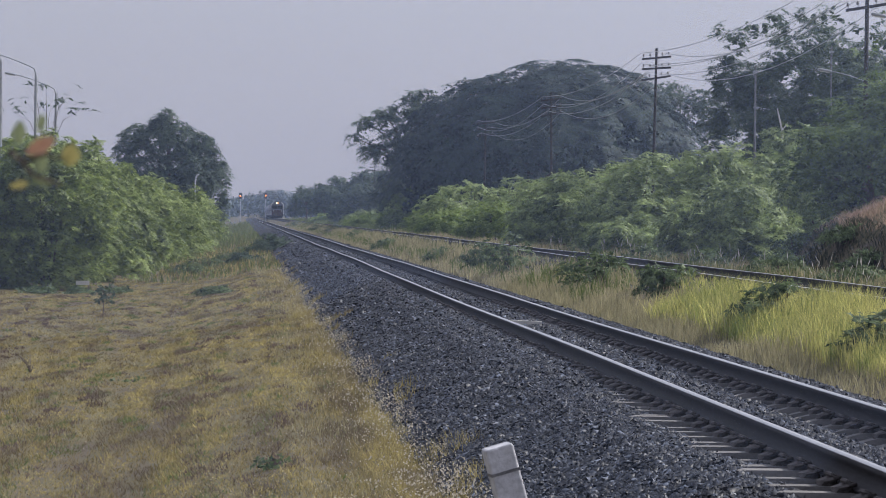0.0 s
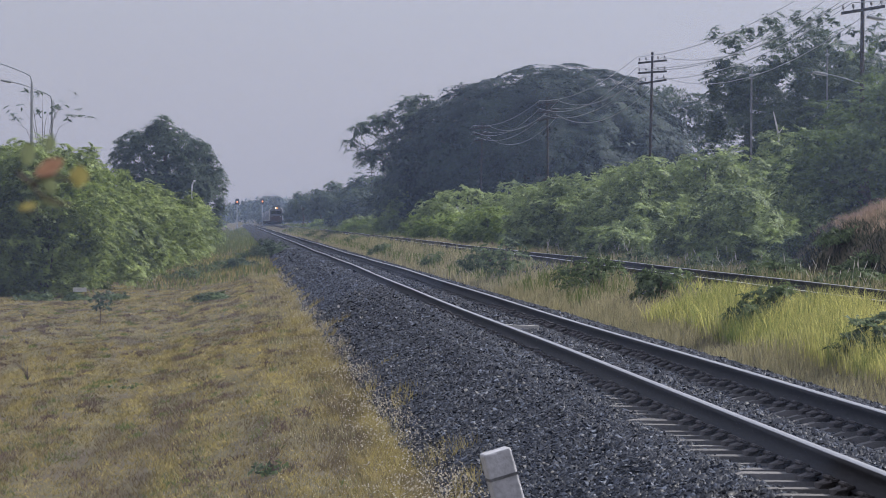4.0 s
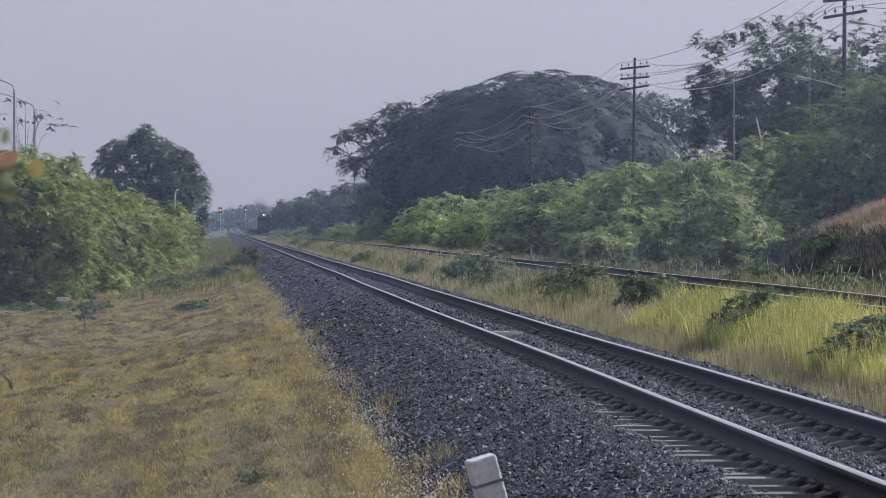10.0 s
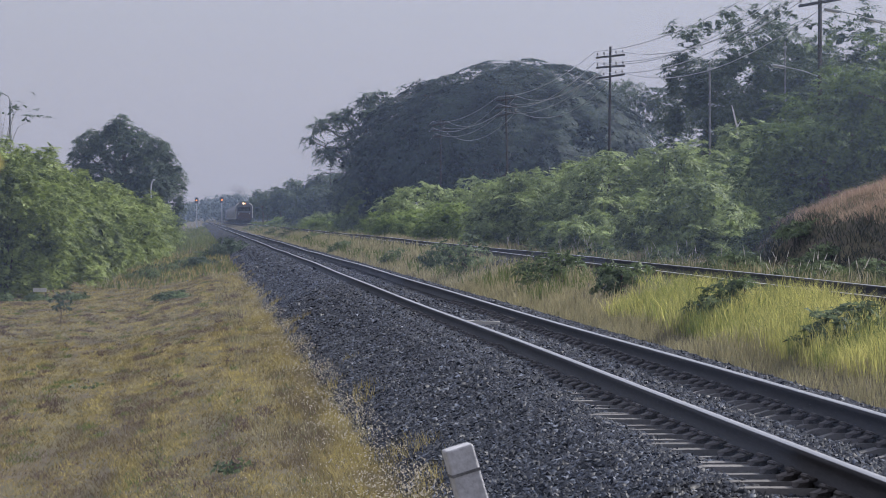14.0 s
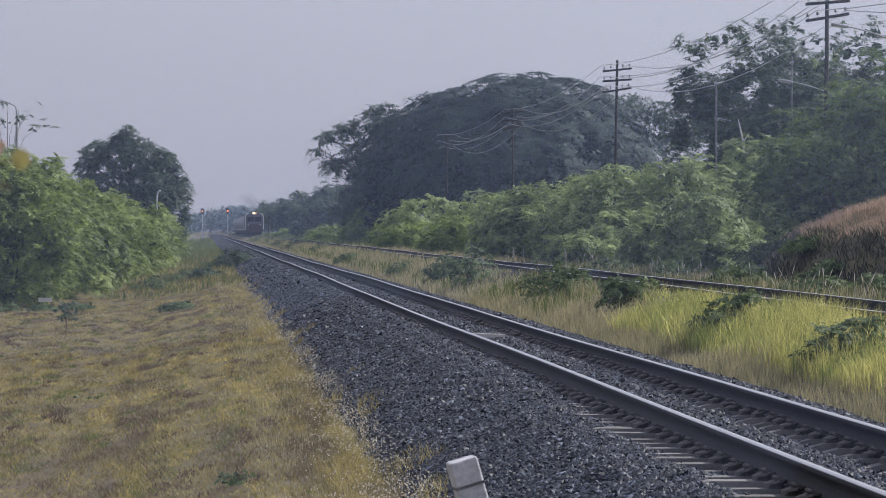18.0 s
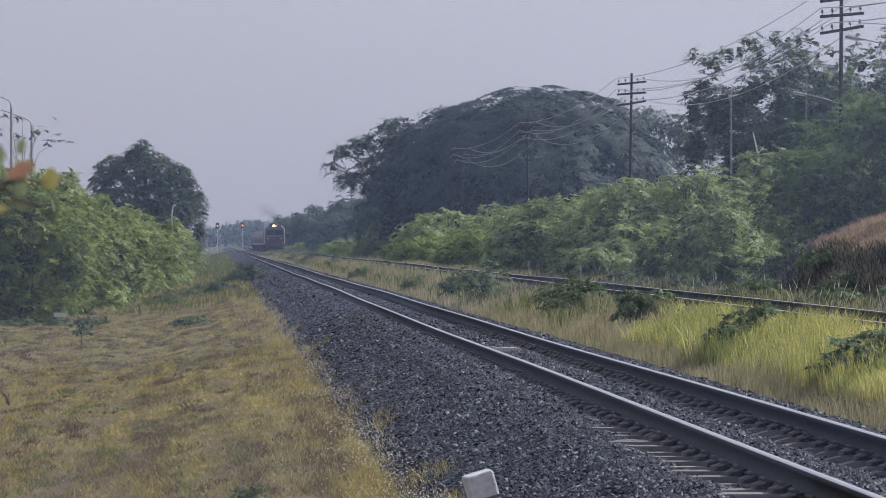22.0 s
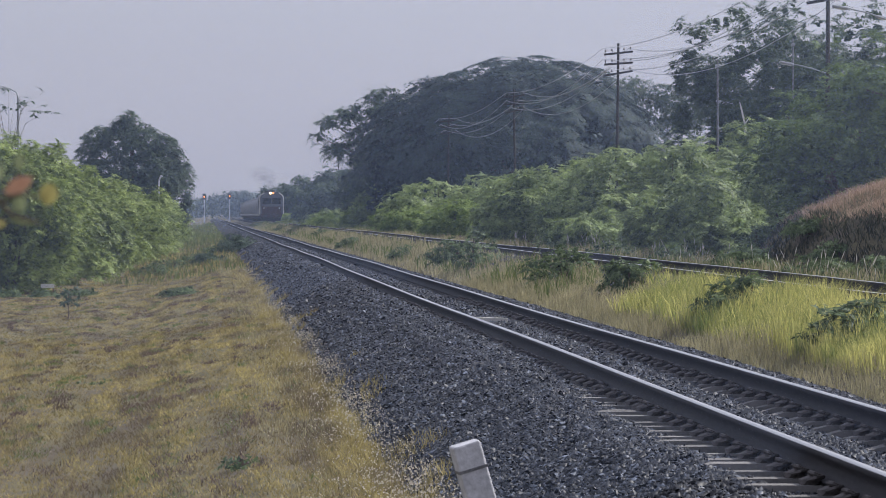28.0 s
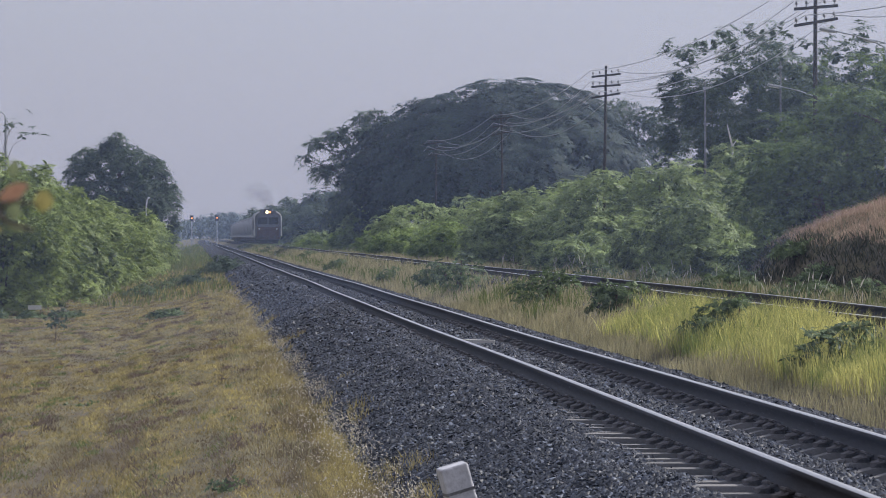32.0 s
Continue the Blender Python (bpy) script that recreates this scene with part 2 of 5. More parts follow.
def box(x0, x1, y0, y1, z0, z1, bevel=0.0, bm=None):
    bm = bm or bmesh.new()
    made = bmesh.ops.create_cube(bm, size=1.0, matrix=Matrix.LocRotScale(((x0 + x1) / 2, (y0 + y1) / 2, (z0 + z1) / 2), None, (x1 - x0, y1 - y0, z1 - z0)))
    if bevel:
        edges = list({e for v in made["verts"] for e in v.link_edges})
        bmesh.ops.bevel(bm, geom=edges, offset=bevel, segments=2, affect="EDGES", profile=0.5)
    return bm


def tube(points, radii, sides=8, bm=None, cap=True):
    """A tapered tube along points."""
    bm = bm or bmesh.new()
    rings, pts = [], [Vector(p) for p in points]
    for i, p in enumerate(pts):
        way = (pts[min(i + 1, len(pts) - 1)] - pts[max(i - 1, 0)]).normalized()
        q = way.to_track_quat("Z", "Y")
        r = radii[i] if isinstance(radii, (list, tuple)) else radii
        rings.append([bm.verts.new(p + q @ Vector((math.cos(a) * r, math.sin(a) * r, 0))) for a in [2 * math.pi * k / sides for k in range(sides)]])
    for a, b in zip(rings, rings[1:]):
        for k in range(sides):
            bm.faces.new((a[k], a[(k + 1) % sides], b[(k + 1) % sides], b[k]))
    if cap:
        bm.faces.new(rings[0][::-1])
        bm.faces.new(rings[-1])
    return bm


def extrude_profile(profile, path, closed=True):
    """Quads of a cross-section (x, z) swept along path rows (y, dx, dz)."""
    p = np.array(profile)
    rows = np.array(path)
    v = np.stack([p[None, :, 0] + rows[:, 1:2], np.repeat(rows[:, :1], len(p), 1), p[None, :, 1] + rows[:, 2:3]], -1)
    k, m = len(p), len(rows)
    a = np.arange(k if closed else k - 1)
    b = (a + 1) % k
    r = np.arange(m - 1)[:, None] * k
    f = np.stack([r + a, r + b, r + k + b, r + k + a], -1).reshape(-1, 4)
    return v.reshape(-1, 3), f


def empty(name, at=None):
    ob = new(name)
    ob.empty_display_size = 0.3
    if at is not None:
        ob.matrix_basis = at
    return ob


def leaves(rng, centres, outward, size, up=0.5, slim=0.45, curl=0.25, loose=0.8):
    """Folded diamond leaves round centres (n, 3); outward: their lean."""
    n = len(centres)
    nrm = rng.normal(size=(n, 3)) * loose + outward + np.array([0, 0, up])
    nrm /= np.linalg.norm(nrm, axis=1, keepdims=True)
    t = np.cross(nrm, rng.normal(size=(n, 3)))
    t /= np.linalg.norm(t, axis=1, keepdims=True)
    s = np.cross(nrm, t)
    ln = (size * rng.uniform(0.6, 1.35, n))[:, None]
    w = ln * slim
    droop = nrm * ln * curl
    v = np.stack([centres - t * ln * 0.5 - droop * 0.4, centres + s * w * 0.5, centres + t * ln * 0.5 - droop, centres - s * w * 0.5], 1)
    i = np.arange(n)[:, None] * 4
    f = np.concatenate([i + np.array([0, 1, 3]), i + np.array([1, 2, 3])], 0)
    return v.reshape(-1, 3), f


def sprays(rng, centres, normals, radius, fronds, pairs, size, slim=0.42, droop=0.35, rough=0.035):
    """Flat drooping pads of leaflets: fronds fanning from each centre, a pointed leaflet on alternate sides."""
    n = len(centres)
    nrm = normals / np.linalg.norm(normals, axis=1, keepdims=True)
    u = np.cross(nrm, rng.normal(size=(n, 3)))
    u /= np.linalg.norm(u, axis=1, keepdims=True)
    v = np.cross(nrm, u)
    k = fronds * pairs
    turn = np.repeat(rng.uniform(0, 2 * math.pi, (n, fronds)), pairs, 1)
    reach = np.repeat(rng.uniform(0.55, 1.2, (n, fronds)), pairs, 1) * np.asarray(radius, float).reshape(-1, 1)
    t = np.tile(np.linspace(0.12, 1.0, pairs), fronds)[None]
    side = np.tile(np.arange(pairs) % 2 * 2.0 - 1.0, fronds)[None]
    out = turn + side * rng.uniform(0.5, 1.1, (n, k))

    def lay(c, s, w):
        return c[..., None] * u[:, None] + s[..., None] * v[:, None] + w[..., None] * nrm[:, None]

    p = centres[:, None] + lay(np.cos(turn) * reach * t, np.sin(turn) * reach * t, rng.normal(0, rough, (n, k)) * reach)
    p[..., 2] -= droop * reach * t * t
    way = lay(np.cos(out), np.sin(out), rng.normal(-0.2, 0.2, (n, k)))
    across = lay(-np.sin(out), np.cos(out), rng.normal(0, 0.25, (n, k)))
    ln = (size * rng.uniform(0.6, 1.4, (n, k)) * (1.1 - 0.35 * t))[..., None]
    tri = np.stack([p - across * ln * slim * 0.5, p + across * ln * slim * 0.5, p + way * ln], 2)
    return tri.reshape(-1, 3), np.arange(n * k * 3).reshape(-1, 3)


def hollow(points, blobs, which, limit=0.72):
    """True where a point lies deep inside a blob other than its own."""
    inside = np.zeros(len(points), bool)
    for k, b in enumerate(blobs):
        inside |= (which != k) & ((((points - b[:3]) / b[3:]) ** 2).sum(1) < limit * limit)
    return inside


def crown_mesh(name, rng, blobs, count, size, up=0.5, shell=0.8, slim=0.55, pad=0.5, fronds=6, pairs=7, droop=0.2, heart=9):
    """Drooping sprays over the outsides of blobs (x, y, z, rx, ry, rz), in tiers with dark gaps."""
    blobs = np.array(blobs, float)
    area = blobs[:, 3] * blobs[:, 5] + blobs[:, 4] * blobs[:, 5] + blobs[:, 3] * blobs[:, 4]
    want = count // (fronds * pairs) + 1
    which = rng.choice(len(blobs), want * 3, p=area / area.sum())
    d = rng.normal(size=(len(which), 3))
    d[:, 2] += 0.3
    d /= np.linalg.norm(d, axis=1, keepdims=True)
    c = blobs[which, :3] + d * blobs[which, 3:] * (shell + (1.06 - shell) * rng.random((len(which), 1)) ** 0.7)
    keep = ~hollow(c, blobs, which)
    c, d = c[keep][:want], d[keep][:want]
    lean = d * np.array([0.55, 0.55, 0.3]) + np.array([0, 0, up + 0.45]) + rng.normal(0, 0.42, d.shape)
    v, f = sprays(rng, c, lean, pad * rng.uniform(0.5, 1.25, len(c)), fronds, pairs, size, slim, droop)
    n = count // heart               # broad inner leaves that keep the heart of the crown closed
    bulk = blobs[:, 3] * blobs[:, 4] * blobs[:, 5]
    pick = rng.choice(len(blobs), n, p=bulk / bulk.sum())
    d = rng.normal(size=(n, 3))
    d /= np.linalg.norm(d, axis=1, keepdims=True)
    inner = blobs[pick, :3] + d * blobs[pick, 3:] * rng.uniform(0.05, 0.55, (n, 1))
    v2, f2 = leaves(rng, inner, d * 0.3, size * 2.0, 0.2, 0.6)
    return raw_mesh(name, np.concatenate([v, v2]), np.concatenate([f, f2 + len(v)]))


def blades(rng, x, y, z, height, width, lean=0.35, wind=(0.0, 0.0), simple=False):
    """Bent tapering grass blades; simple: one face each."""
    n = len(x)
    a = rng.uniform(0, 2 * math.pi, n)
    face = rng.uniform(0, 2 * math.pi, n)
    h = height * rng.uniform(0.5, 1.25, n)
    w = width * rng.uniform(0.6, 1.4, n)
    k = lean * rng.uniform(0.1, 1.0, n) * h
    bx, by = np.cos(a) * k + wind[0] * h, np.sin(a) * k + wind[1] * h
    sx, sy = np.cos(face) * w / 2, np.sin(face) * w / 2
    if simple:
        v = np.stack([np.stack([x - sx, y - sy, z], -1), np.stack([x + sx, y + sy, z], -1), np.stack([x + bx, y + by, z + h], -1)], 1)
        return v.reshape(-1, 3), np.arange(n * 3).reshape(-1, 3)
    v = np.stack([
        np.stack([x - sx, y - sy, z], -1), np.stack([x + sx, y + sy, z], -1),
        np.stack([x + sx * 0.7 + bx * 0.35, y + sy * 0.7 + by * 0.35, z + h * 0.6], -1),
        np.stack([x - sx * 0.7 + bx * 0.35, y - sy * 0.7 + by * 0.35, z + h * 0.6], -1),
        np.stack([x + bx, y + by, z + h * 0.97], -1)], 1)
    i = np.arange(n)[:, None] * 5
    f = np.concatenate([i + np.array([0, 1, 2]), i + np.array([0, 2, 3]), i + np.array([3, 2, 4])], 0)
    return v.reshape(-1, 3), f


def wave(x, y, s, seed=0.0):
    """A smooth pseudo-noise, about -1 to 1."""
    return (np.sin(x / s + seed) * np.cos(y / (s * 1.3) + 2 * seed) + np.sin(x / s * 2.3 + y / s * 1.1 + seed * 3) * 0.5 + np.sin(y / s * 2.9 - x / s * 1.7 + seed) * 0.35) / 1.6


# ---------------------------------------------------------------- plan, in metres
MAIN_X, SIDE_X = 3.83, 8.15        # track centres
SIDE_Z = 0.38                      # siding's rail top; the main line's is 0
HALF = 0.535                       # half the distance between rail centres


def ground_z(x, y):
    x, y = np.asarray(x, float), np.asarray(y, float)
    z = np.interp(x, [-80, -14, -4, -1.6, -0.2, 0.4, 1.45, 2.0, 4.9, 5.5, 6.0, 6.75, 9.65, 10.3, 11.5, 40], [-1.2, -1.3, -1.32, -1.26, -0.98, -0.84, -0.79, -0.75, -0.5, -0.28, -0.12, 0.1, 0.1, 0.04, 0.15, 0.6])
    rough = np.where((x < 1.3) | (x > 10.3), 0.06, 0.0)
    z = z + rough * wave(x, y * 0.25, 2.2, 1.0) + rough * 0.5 * wave(x - y * 0.045, y * 0.08, 0.32, 2.0)
    along = np.exp(-((y - 71) / 11.0) ** 6)
    face = np.clip((x - 12.0) / 1.0, 0, 1)
    face = face * face * (3 - 2 * face)
    return z + along * (face * (0.98 + 0.1 * wave(x, y, 1.3, 5.0)) + np.clip((x - 12.9) / 1.5, 0, 1) * 0.75)


def axis(*spans):
    return np.unique(np.concatenate([np.arange(a, b, s) for a, b, s in spans]))


gx = axis((-3000, -300, 300), (-300, -40, 20), (-40, -10, 2), (-10, -6, 0.25), (-6, 1.6, 0.12), (1.6, 14, 0.25), (14, 40, 2), (40, 300, 20), (300, 3001, 300))
gy = axis((-300, 0, 50), (0, 20, 4), (20, 90, 0.6), (90, 200, 2), (200, 600, 10), (600, 1200, 50), (1200, 4800, 300))
GX, GY = np.meshgrid(gx, gy)
gv = np.stack([GX, GY, ground_z(GX, GY)], -1).reshape(-1, 3)
gi = (np.arange(len(gy) - 1)[:, None] * len(gx) + np.arange(len(gx) - 1)).reshape(-1, 1)
gf = gi + np.array([0, 1, len(gx) + 1, len(gx)])
ground = put("ground", raw_mesh("ground", gv, gf, True), M_SOIL)
tagged(ground, "dry yellow-brown grassy ground sloping down from the railway", "ground", kind="structure")

# ---------------------------------------------------------------- tracks
def settle(y, seed):
    """Small sags of the track: sideways, upwards."""
    y = np.asarray(y, float)
    k = np.clip((y - 5) / 30, 0, 1)
    return k * (0.007 * np.sin(y / 6.9 + seed) + 0.01 * np.sin(y / 19.0 + 2 * seed)), k * (0.006 * np.sin(y / 5.3 + seed * 1.7) + 0.011 * np.sin(y / 15.0 + seed))


RAIL = [(-0.065, -0.152), (0.065, -0.152), (0.065, -0.14), (0.012, -0.122), (0.009, -0.045), (0.034, -0.03), (0.035, -0.006), (0.03, -0.001), (-0.03, -0.001), (-0.035, -0.006), (-0.034, -0.03), (-0.009, -0.045), (-0.012, -0.122), (-0.065, -0.14)]
rail_y = axis((-150, 0, 6), (0, 220, 1.6), (220, 1500, 12))


def heaped(x, y, cx):
    """Extra stone over the sleepers, missing close by where their ends lie bare."""
    near = np.clip((np.asarray(y, float) - 26.5) / 8, 0, 1)
    d = np.abs(np.asarray(x, float) - cx)
    return near * np.interp(d, [0, 0.25, 0.5, 0.79, 0.985, 1.3, 1.6], [0.03, 0.025, 0.05, 0.085, 0.05, 0.015, 0.0])


def ballast_bed(name, cx, top, left, right, foot_left, foot_right, label, y0=-150, y1=1500):
    prof = [(cx - left, foot_left), (cx - left * 0.83, foot_left * 0.55 + (top - 0.21) * 0.45), (cx - 1.3, top - 0.2), (cx - 0.97, top - 0.17), (cx - 0.78, top - 0.205), (cx - 0.5, top - 0.23), (cx - 0.25, top - 0.18), (cx, top - 0.17), (cx + 0.25, top - 0.2), (cx + 0.5, top - 0.25), (cx + 0.8, top - 0.2), (cx + 1.0, top - 0.17), (cx + 1.3, top - 0.2), (cx + right, foot_right), (cx + right, foot_right - 0.5), (cx - left, foot_left - 0.5)]
    ys = axis((y0, 0, 4), (0, 120, 0.5), (120, y1, 8))
    v, f = extrude_profile(prof, np.stack([ys, 0 * ys, 0 * ys], -1))
    v[:, 2] += 0.02 * wave(v[:, 0] * 3, v[:, 1] * 3, 1.0, 4.0) + heaped(v[:, 0], v[:, 1], cx) - 0.03
    v[:, 0] += 0.05 * wave(v[:, 1], v[:, 2], 0.9, 6.0)
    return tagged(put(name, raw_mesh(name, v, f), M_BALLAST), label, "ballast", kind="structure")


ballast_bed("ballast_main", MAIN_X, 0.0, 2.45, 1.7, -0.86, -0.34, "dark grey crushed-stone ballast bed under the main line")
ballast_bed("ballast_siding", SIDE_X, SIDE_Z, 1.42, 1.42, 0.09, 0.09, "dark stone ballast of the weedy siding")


def sleeper_mesh():
    bm = bmesh.new()
    prof = [(-0.13, -0.2), (0.13, -0.2), (0.07, 0.0), (-0.07, 0.0)]
    rings = []
    for x, dz, k in ((-1.0, -0.01, 0.9), (-0.96, 0.0, 1), (-0.38, 0.0, 1), (-0.2, -0.045, 0.9), (0.2, -0.045, 0.9), (0.38, 0.0, 1), (0.96, 0.0, 1), (1.0, -0.01, 0.9)):
        rings.append([bm.verts.new((x, py * k, pz + (dz if pz > -0.1 else 0))) for py, pz in prof])
    for a, b in zip(rings, rings[1:]):
        for k in range(4):
            bm.faces.new((a[k], a[(k + 1) % 4], b[(k + 1) % 4], b[k]))
    bm.faces.new(rings[0][::-1])
    bm.faces.new(rings[-1])
    bmesh.ops.recalc_face_normals(bm, faces=bm.faces)
    me = bpy.data.meshes.new("sleeper")
    bm.to_mesh(me)
    bm.free()
    me.materials.append(M_CONC)
    return me


def clip_mesh():
    bm = tube([(0.06, -0.06, 0.03), (0.09, -0.045, 0.055), (0.12, -0.01, 0.06), (0.1, 0.03, 0.055), (0.06, 0.05, 0.04), (0.1, 0.075, 0.035), (0.145, 0.05, 0.02)], 0.013, 6)
    bmesh.ops.create_icosphere(bm, subdivisions=1, radius=1.0, matrix=pose(0.12, 0, 0.005) @ Matrix.Diagonal((0.07, 0.06, 0.045, 1)))
    me = bpy.data.meshes.new("rail_clip")
    bm.to_mesh(me)
    bm.free()
    me.materials.append(M_CLIP)
    return me


SLEEPER, CLIP = sleeper_mesh(), clip_mesh()


def track(label, cx, top, pitch, y_near, y_parts, y_far, seed, clips):
    root = tagged(empty("railway_track", pose(cx, 0, top)), label, "railway track", "railway tracks")
    for side in (-1, 1):
        dx, dz = settle(rail_y, seed + side * 0.4)
        rows = np.stack([rail_y, dx, dz], -1)
        v, f = extrude_profile([(x + side * HALF, z) for x, z in RAIL], rows)
        rail = put("rail", raw_mesh("rail", v, f), M_RUST, root, "rust-brown steel rail")
        strip = [(side * HALF - 0.031, -0.002), (side * HALF + 0.031, -0.002), (side * HALF + 0.028, 0.001), (side * HALF - 0.028, 0.001)]
        v, f = extrude_profile(strip, rows)
        put("running_surface", raw_mesh("running_surface", v, f), M_SHINE, rail, "polished bright rail top")
    rng = np.random.default_rng(seed + 11)
    y = y_near
    while y < y_parts:
        s = put("sleeper", SLEEPER, M_CONC, root, at=pose(rng.normal(0, 0.012), y, -0.165 + rng.normal(0, 0.004), rng.normal(0, 1.0), rng.normal(0, 0.4), rng.normal(0, 0.5)))
        if y < clips:
            for side in (-1, 1):
                for turn in (0, 180):
                    put("rail_clip", CLIP, M_RUST, s, at=pose(side * HALF, 0, 0.004, 0, 0, turn))
        y += pitch + rng.normal(0, 0.012)
    y_back = np.arange(-30, y_near - pitch / 2, pitch)
    one = np.array([v.co for v in SLEEPER.vertices])
    quads = np.array([p.vertices[:] for p in SLEEPER.polygons])
    ys = np.concatenate([y_back, np.arange(y, min(y_far, 320), pitch)])
    v = (one[None] + np.stack([0 * ys, ys, 0 * ys - 0.165], -1)[:, None]).reshape(-1, 3)
    f = (quads[None] + (np.arange(len(ys)) * len(one))[:, None, None]).reshape(-1, 4)
    rest = put("sleeper_run", raw_mesh("sleeper_run", v, f), M_CONC, root)
    tagged(rest, kind="stuff")
    return root


track("straight metre-gauge track with rusty rails on concrete sleepers", MAIN_X, 0.0, 0.54, 15.4, 95, 500, 1, 60)
track("siding track half hidden by weeds beside the main line", SIDE_X, SIDE_Z, 0.62, 30, 90, 500, 2, 0)


def gravel(name, cx, top, left, right, foot_left, foot_right, spans, label, seed):
    rng = np.random.default_rng(seed)
    unit = np.array([(1, 0.2, -0.4), (-0.2, 1, -0.4), (-1, -0.2, -0.4), (0.2, -1, -0.4), (0.1, 0, 0.9)], float)
    tri = np.array([(0, 1, 4), (1, 2, 4), (2, 3, 4), (3, 0, 4)])
    px = [cx - left, cx - left * 0.83, cx - 1.3, cx - 0.97, cx - 0.78, cx - 0.5, cx - 0.25, cx, cx + 0.25, cx + 0.5, cx + 0.8, cx + 1.0, cx + 1.3, cx + right]
    pz = [foot_left, foot_left * 0.55 + (top - 0.21) * 0.45, top - 0.2, top - 0.17, top - 0.205, top - 0.23, top - 0.18, top - 0.17, top - 0.2, top - 0.25, top - 0.2, top - 0.17, top - 0.2, foot_right]
    vs, fs, base = [], [], 0
    for y0, y1, n, size in spans:
        x = rng.uniform(cx - left - 0.12, cx + right + 0.1, n)
        y = rng.uniform(y0, y1, n)
        z = np.interp(x, px, pz) + 0.02 * wave(x * 3, y * 3, 1.0, 4.0) + heaped(x, y, cx)
        keep = (np.abs(np.abs(x - cx) - HALF) > 0.09)
        x, y, z = x[keep], y[keep], z[keep]
        n = len(x)
        r = size * rng.uniform(0.55, 1.35, (n, 1, 1)) * rng.uniform(0.6, 1.25, (n, 1, 3)) * np.array([1.2, 1.2, 0.75])
        v = (unit[None] + rng.normal(0, 0.24, (n, 5, 3))) * r
        turn, tip = rng.uniform(0, 2 * math.pi, n), rng.normal(0, 0.45, n)
        ct, st, cp, sp = np.cos(turn), np.sin(turn), np.cos(tip), np.sin(tip)
        vx, vz = v[..., 0] * cp[:, None] + v[..., 2] * sp[:, None], -v[..., 0] * sp[:, None] + v[..., 2] * cp[:, None]
        v = np.stack([vx * ct[:, None] - v[..., 1] * st[:, None], vx * st[:, None] + v[..., 1] * ct[:, None], vz], -1)
        v = v + np.stack([x, y, z + size * rng.uniform(-0.1, 0.6, n)], -1)[:, None]
        vs.append(v.reshape(-1, 3))
        fs.append((tri[None] + (np.arange(n) * 5)[:, None, None] + base).reshape(-1, 3))
        base += n * 5
    return tagged(put(name, raw_mesh(name, np.concatenate(vs), np.concatenate(fs)), M_STONE), label, "gravel", kind="stuff")


gravel("ballast_stones", MAIN_X, 0.0, 2.45, 1.75, -0.84, -0.33, [(17, 30, 66000, 0.017), (30, 50, 58000, 0.0192), (50, 95, 38000, 0.028), (95, 170, 16000, 0.041), (170, 300, 9000, 0.05)], "loose dark grey crushed stones between and beside the rails", 3)
gravel("siding_stones", SIDE_X, SIDE_Z, 1.42, 1.42, 0.09, 0.09, [(35, 90, 9000, 0.035)], "loose dark stones of the siding", 4)

# pale flat bar lying between the rails
bar = tagged(empty("wooden_bar", pose(3.72, 46.5, -0.065, 0, 2, -3)), "pale bleached flat bar lying between the rails", "bar")
part("plank", box(-0.22, 0.22, -0.035, 0.035, -0.07, -0.015, 0.004), M_WOODPALE, bar)

# ---------------------------------------------------------------- white post by the ballast
post = tagged(empty("marker_post", pose(1.52, 16.5, -0.945, 0, -16, 7)), "leaning white-painted concrete marker post with a grey band", "post")
bm = box(-0.067, 0.067, -0.06, 0.06, 0.0, 1.205, 0.01)
part("shaft", bm, M_WHITE, post)
part("band", box(-0.0695, 0.0695, -0.0625, 0.0625, 1.075, 1.089), M_BAND, post, "grey weathered band")

# ---------------------------------------------------------------- grass
def scatter(rng, n, x0, x1, y0, y1, power=1.0):
    """Random places, thicker towards y0 as power grows."""
    u = rng.random(n)
    y = y0 * (y1 / y0) ** u if power else y0 + (y1 - y0) * u
    return rng.uniform(x0, x1, n), y


rng = np.random.default_rng(21)


def furrow(x, y, seed):
    """Long shallow tussock rows, running nearly with the track."""
    return wave(x - y * 0.045, y * 0.075, 0.3, seed) + 0.6 * wave(x - y * 0.03, y * 0.16, 0.13, seed + 2)


def lawn():
    """Low rosettes of short broad blades, thicker on the tussock rows, taller towards the ballast."""
    tufts = 36000
    y = 22 * (150 / 22) ** rng.random(tufts)
    left = np.maximum(-0.0745 * y - 0.6, -14)
    x = left + (1.5 - left) * rng.random(tufts)
    high = rng.random(tufts) ** 2 * np.clip(0.55 + 0.6 * furrow(x, y, 3.0), 0.1, 1.5)
    x, y, high = (np.repeat(a, 9) for a in (x, y, high))
    spread = 0.03 + 0.001 * y
    x, y = x + rng.normal(0, 1, len(x)) * spread, y + rng.normal(0, 1, len(y)) * spread * 2.2
    h = 0.02 + 0.06 * high + 0.11 * np.exp(-((x - 1.3) / 0.3) ** 2) * rng.random(len(x))
    return raw_mesh("lawn_grass", *blades(rng, x, y, ground_z(x, y) - 0.008, h, 0.0125 * np.clip(y / 32, 0.9, 3.2), 1.5, simple=True))


tagged(put("lawn_grass", lawn(), M_LAWN), "short sun-bleached yellow-green grass on the slope", "grass", kind="stuff")


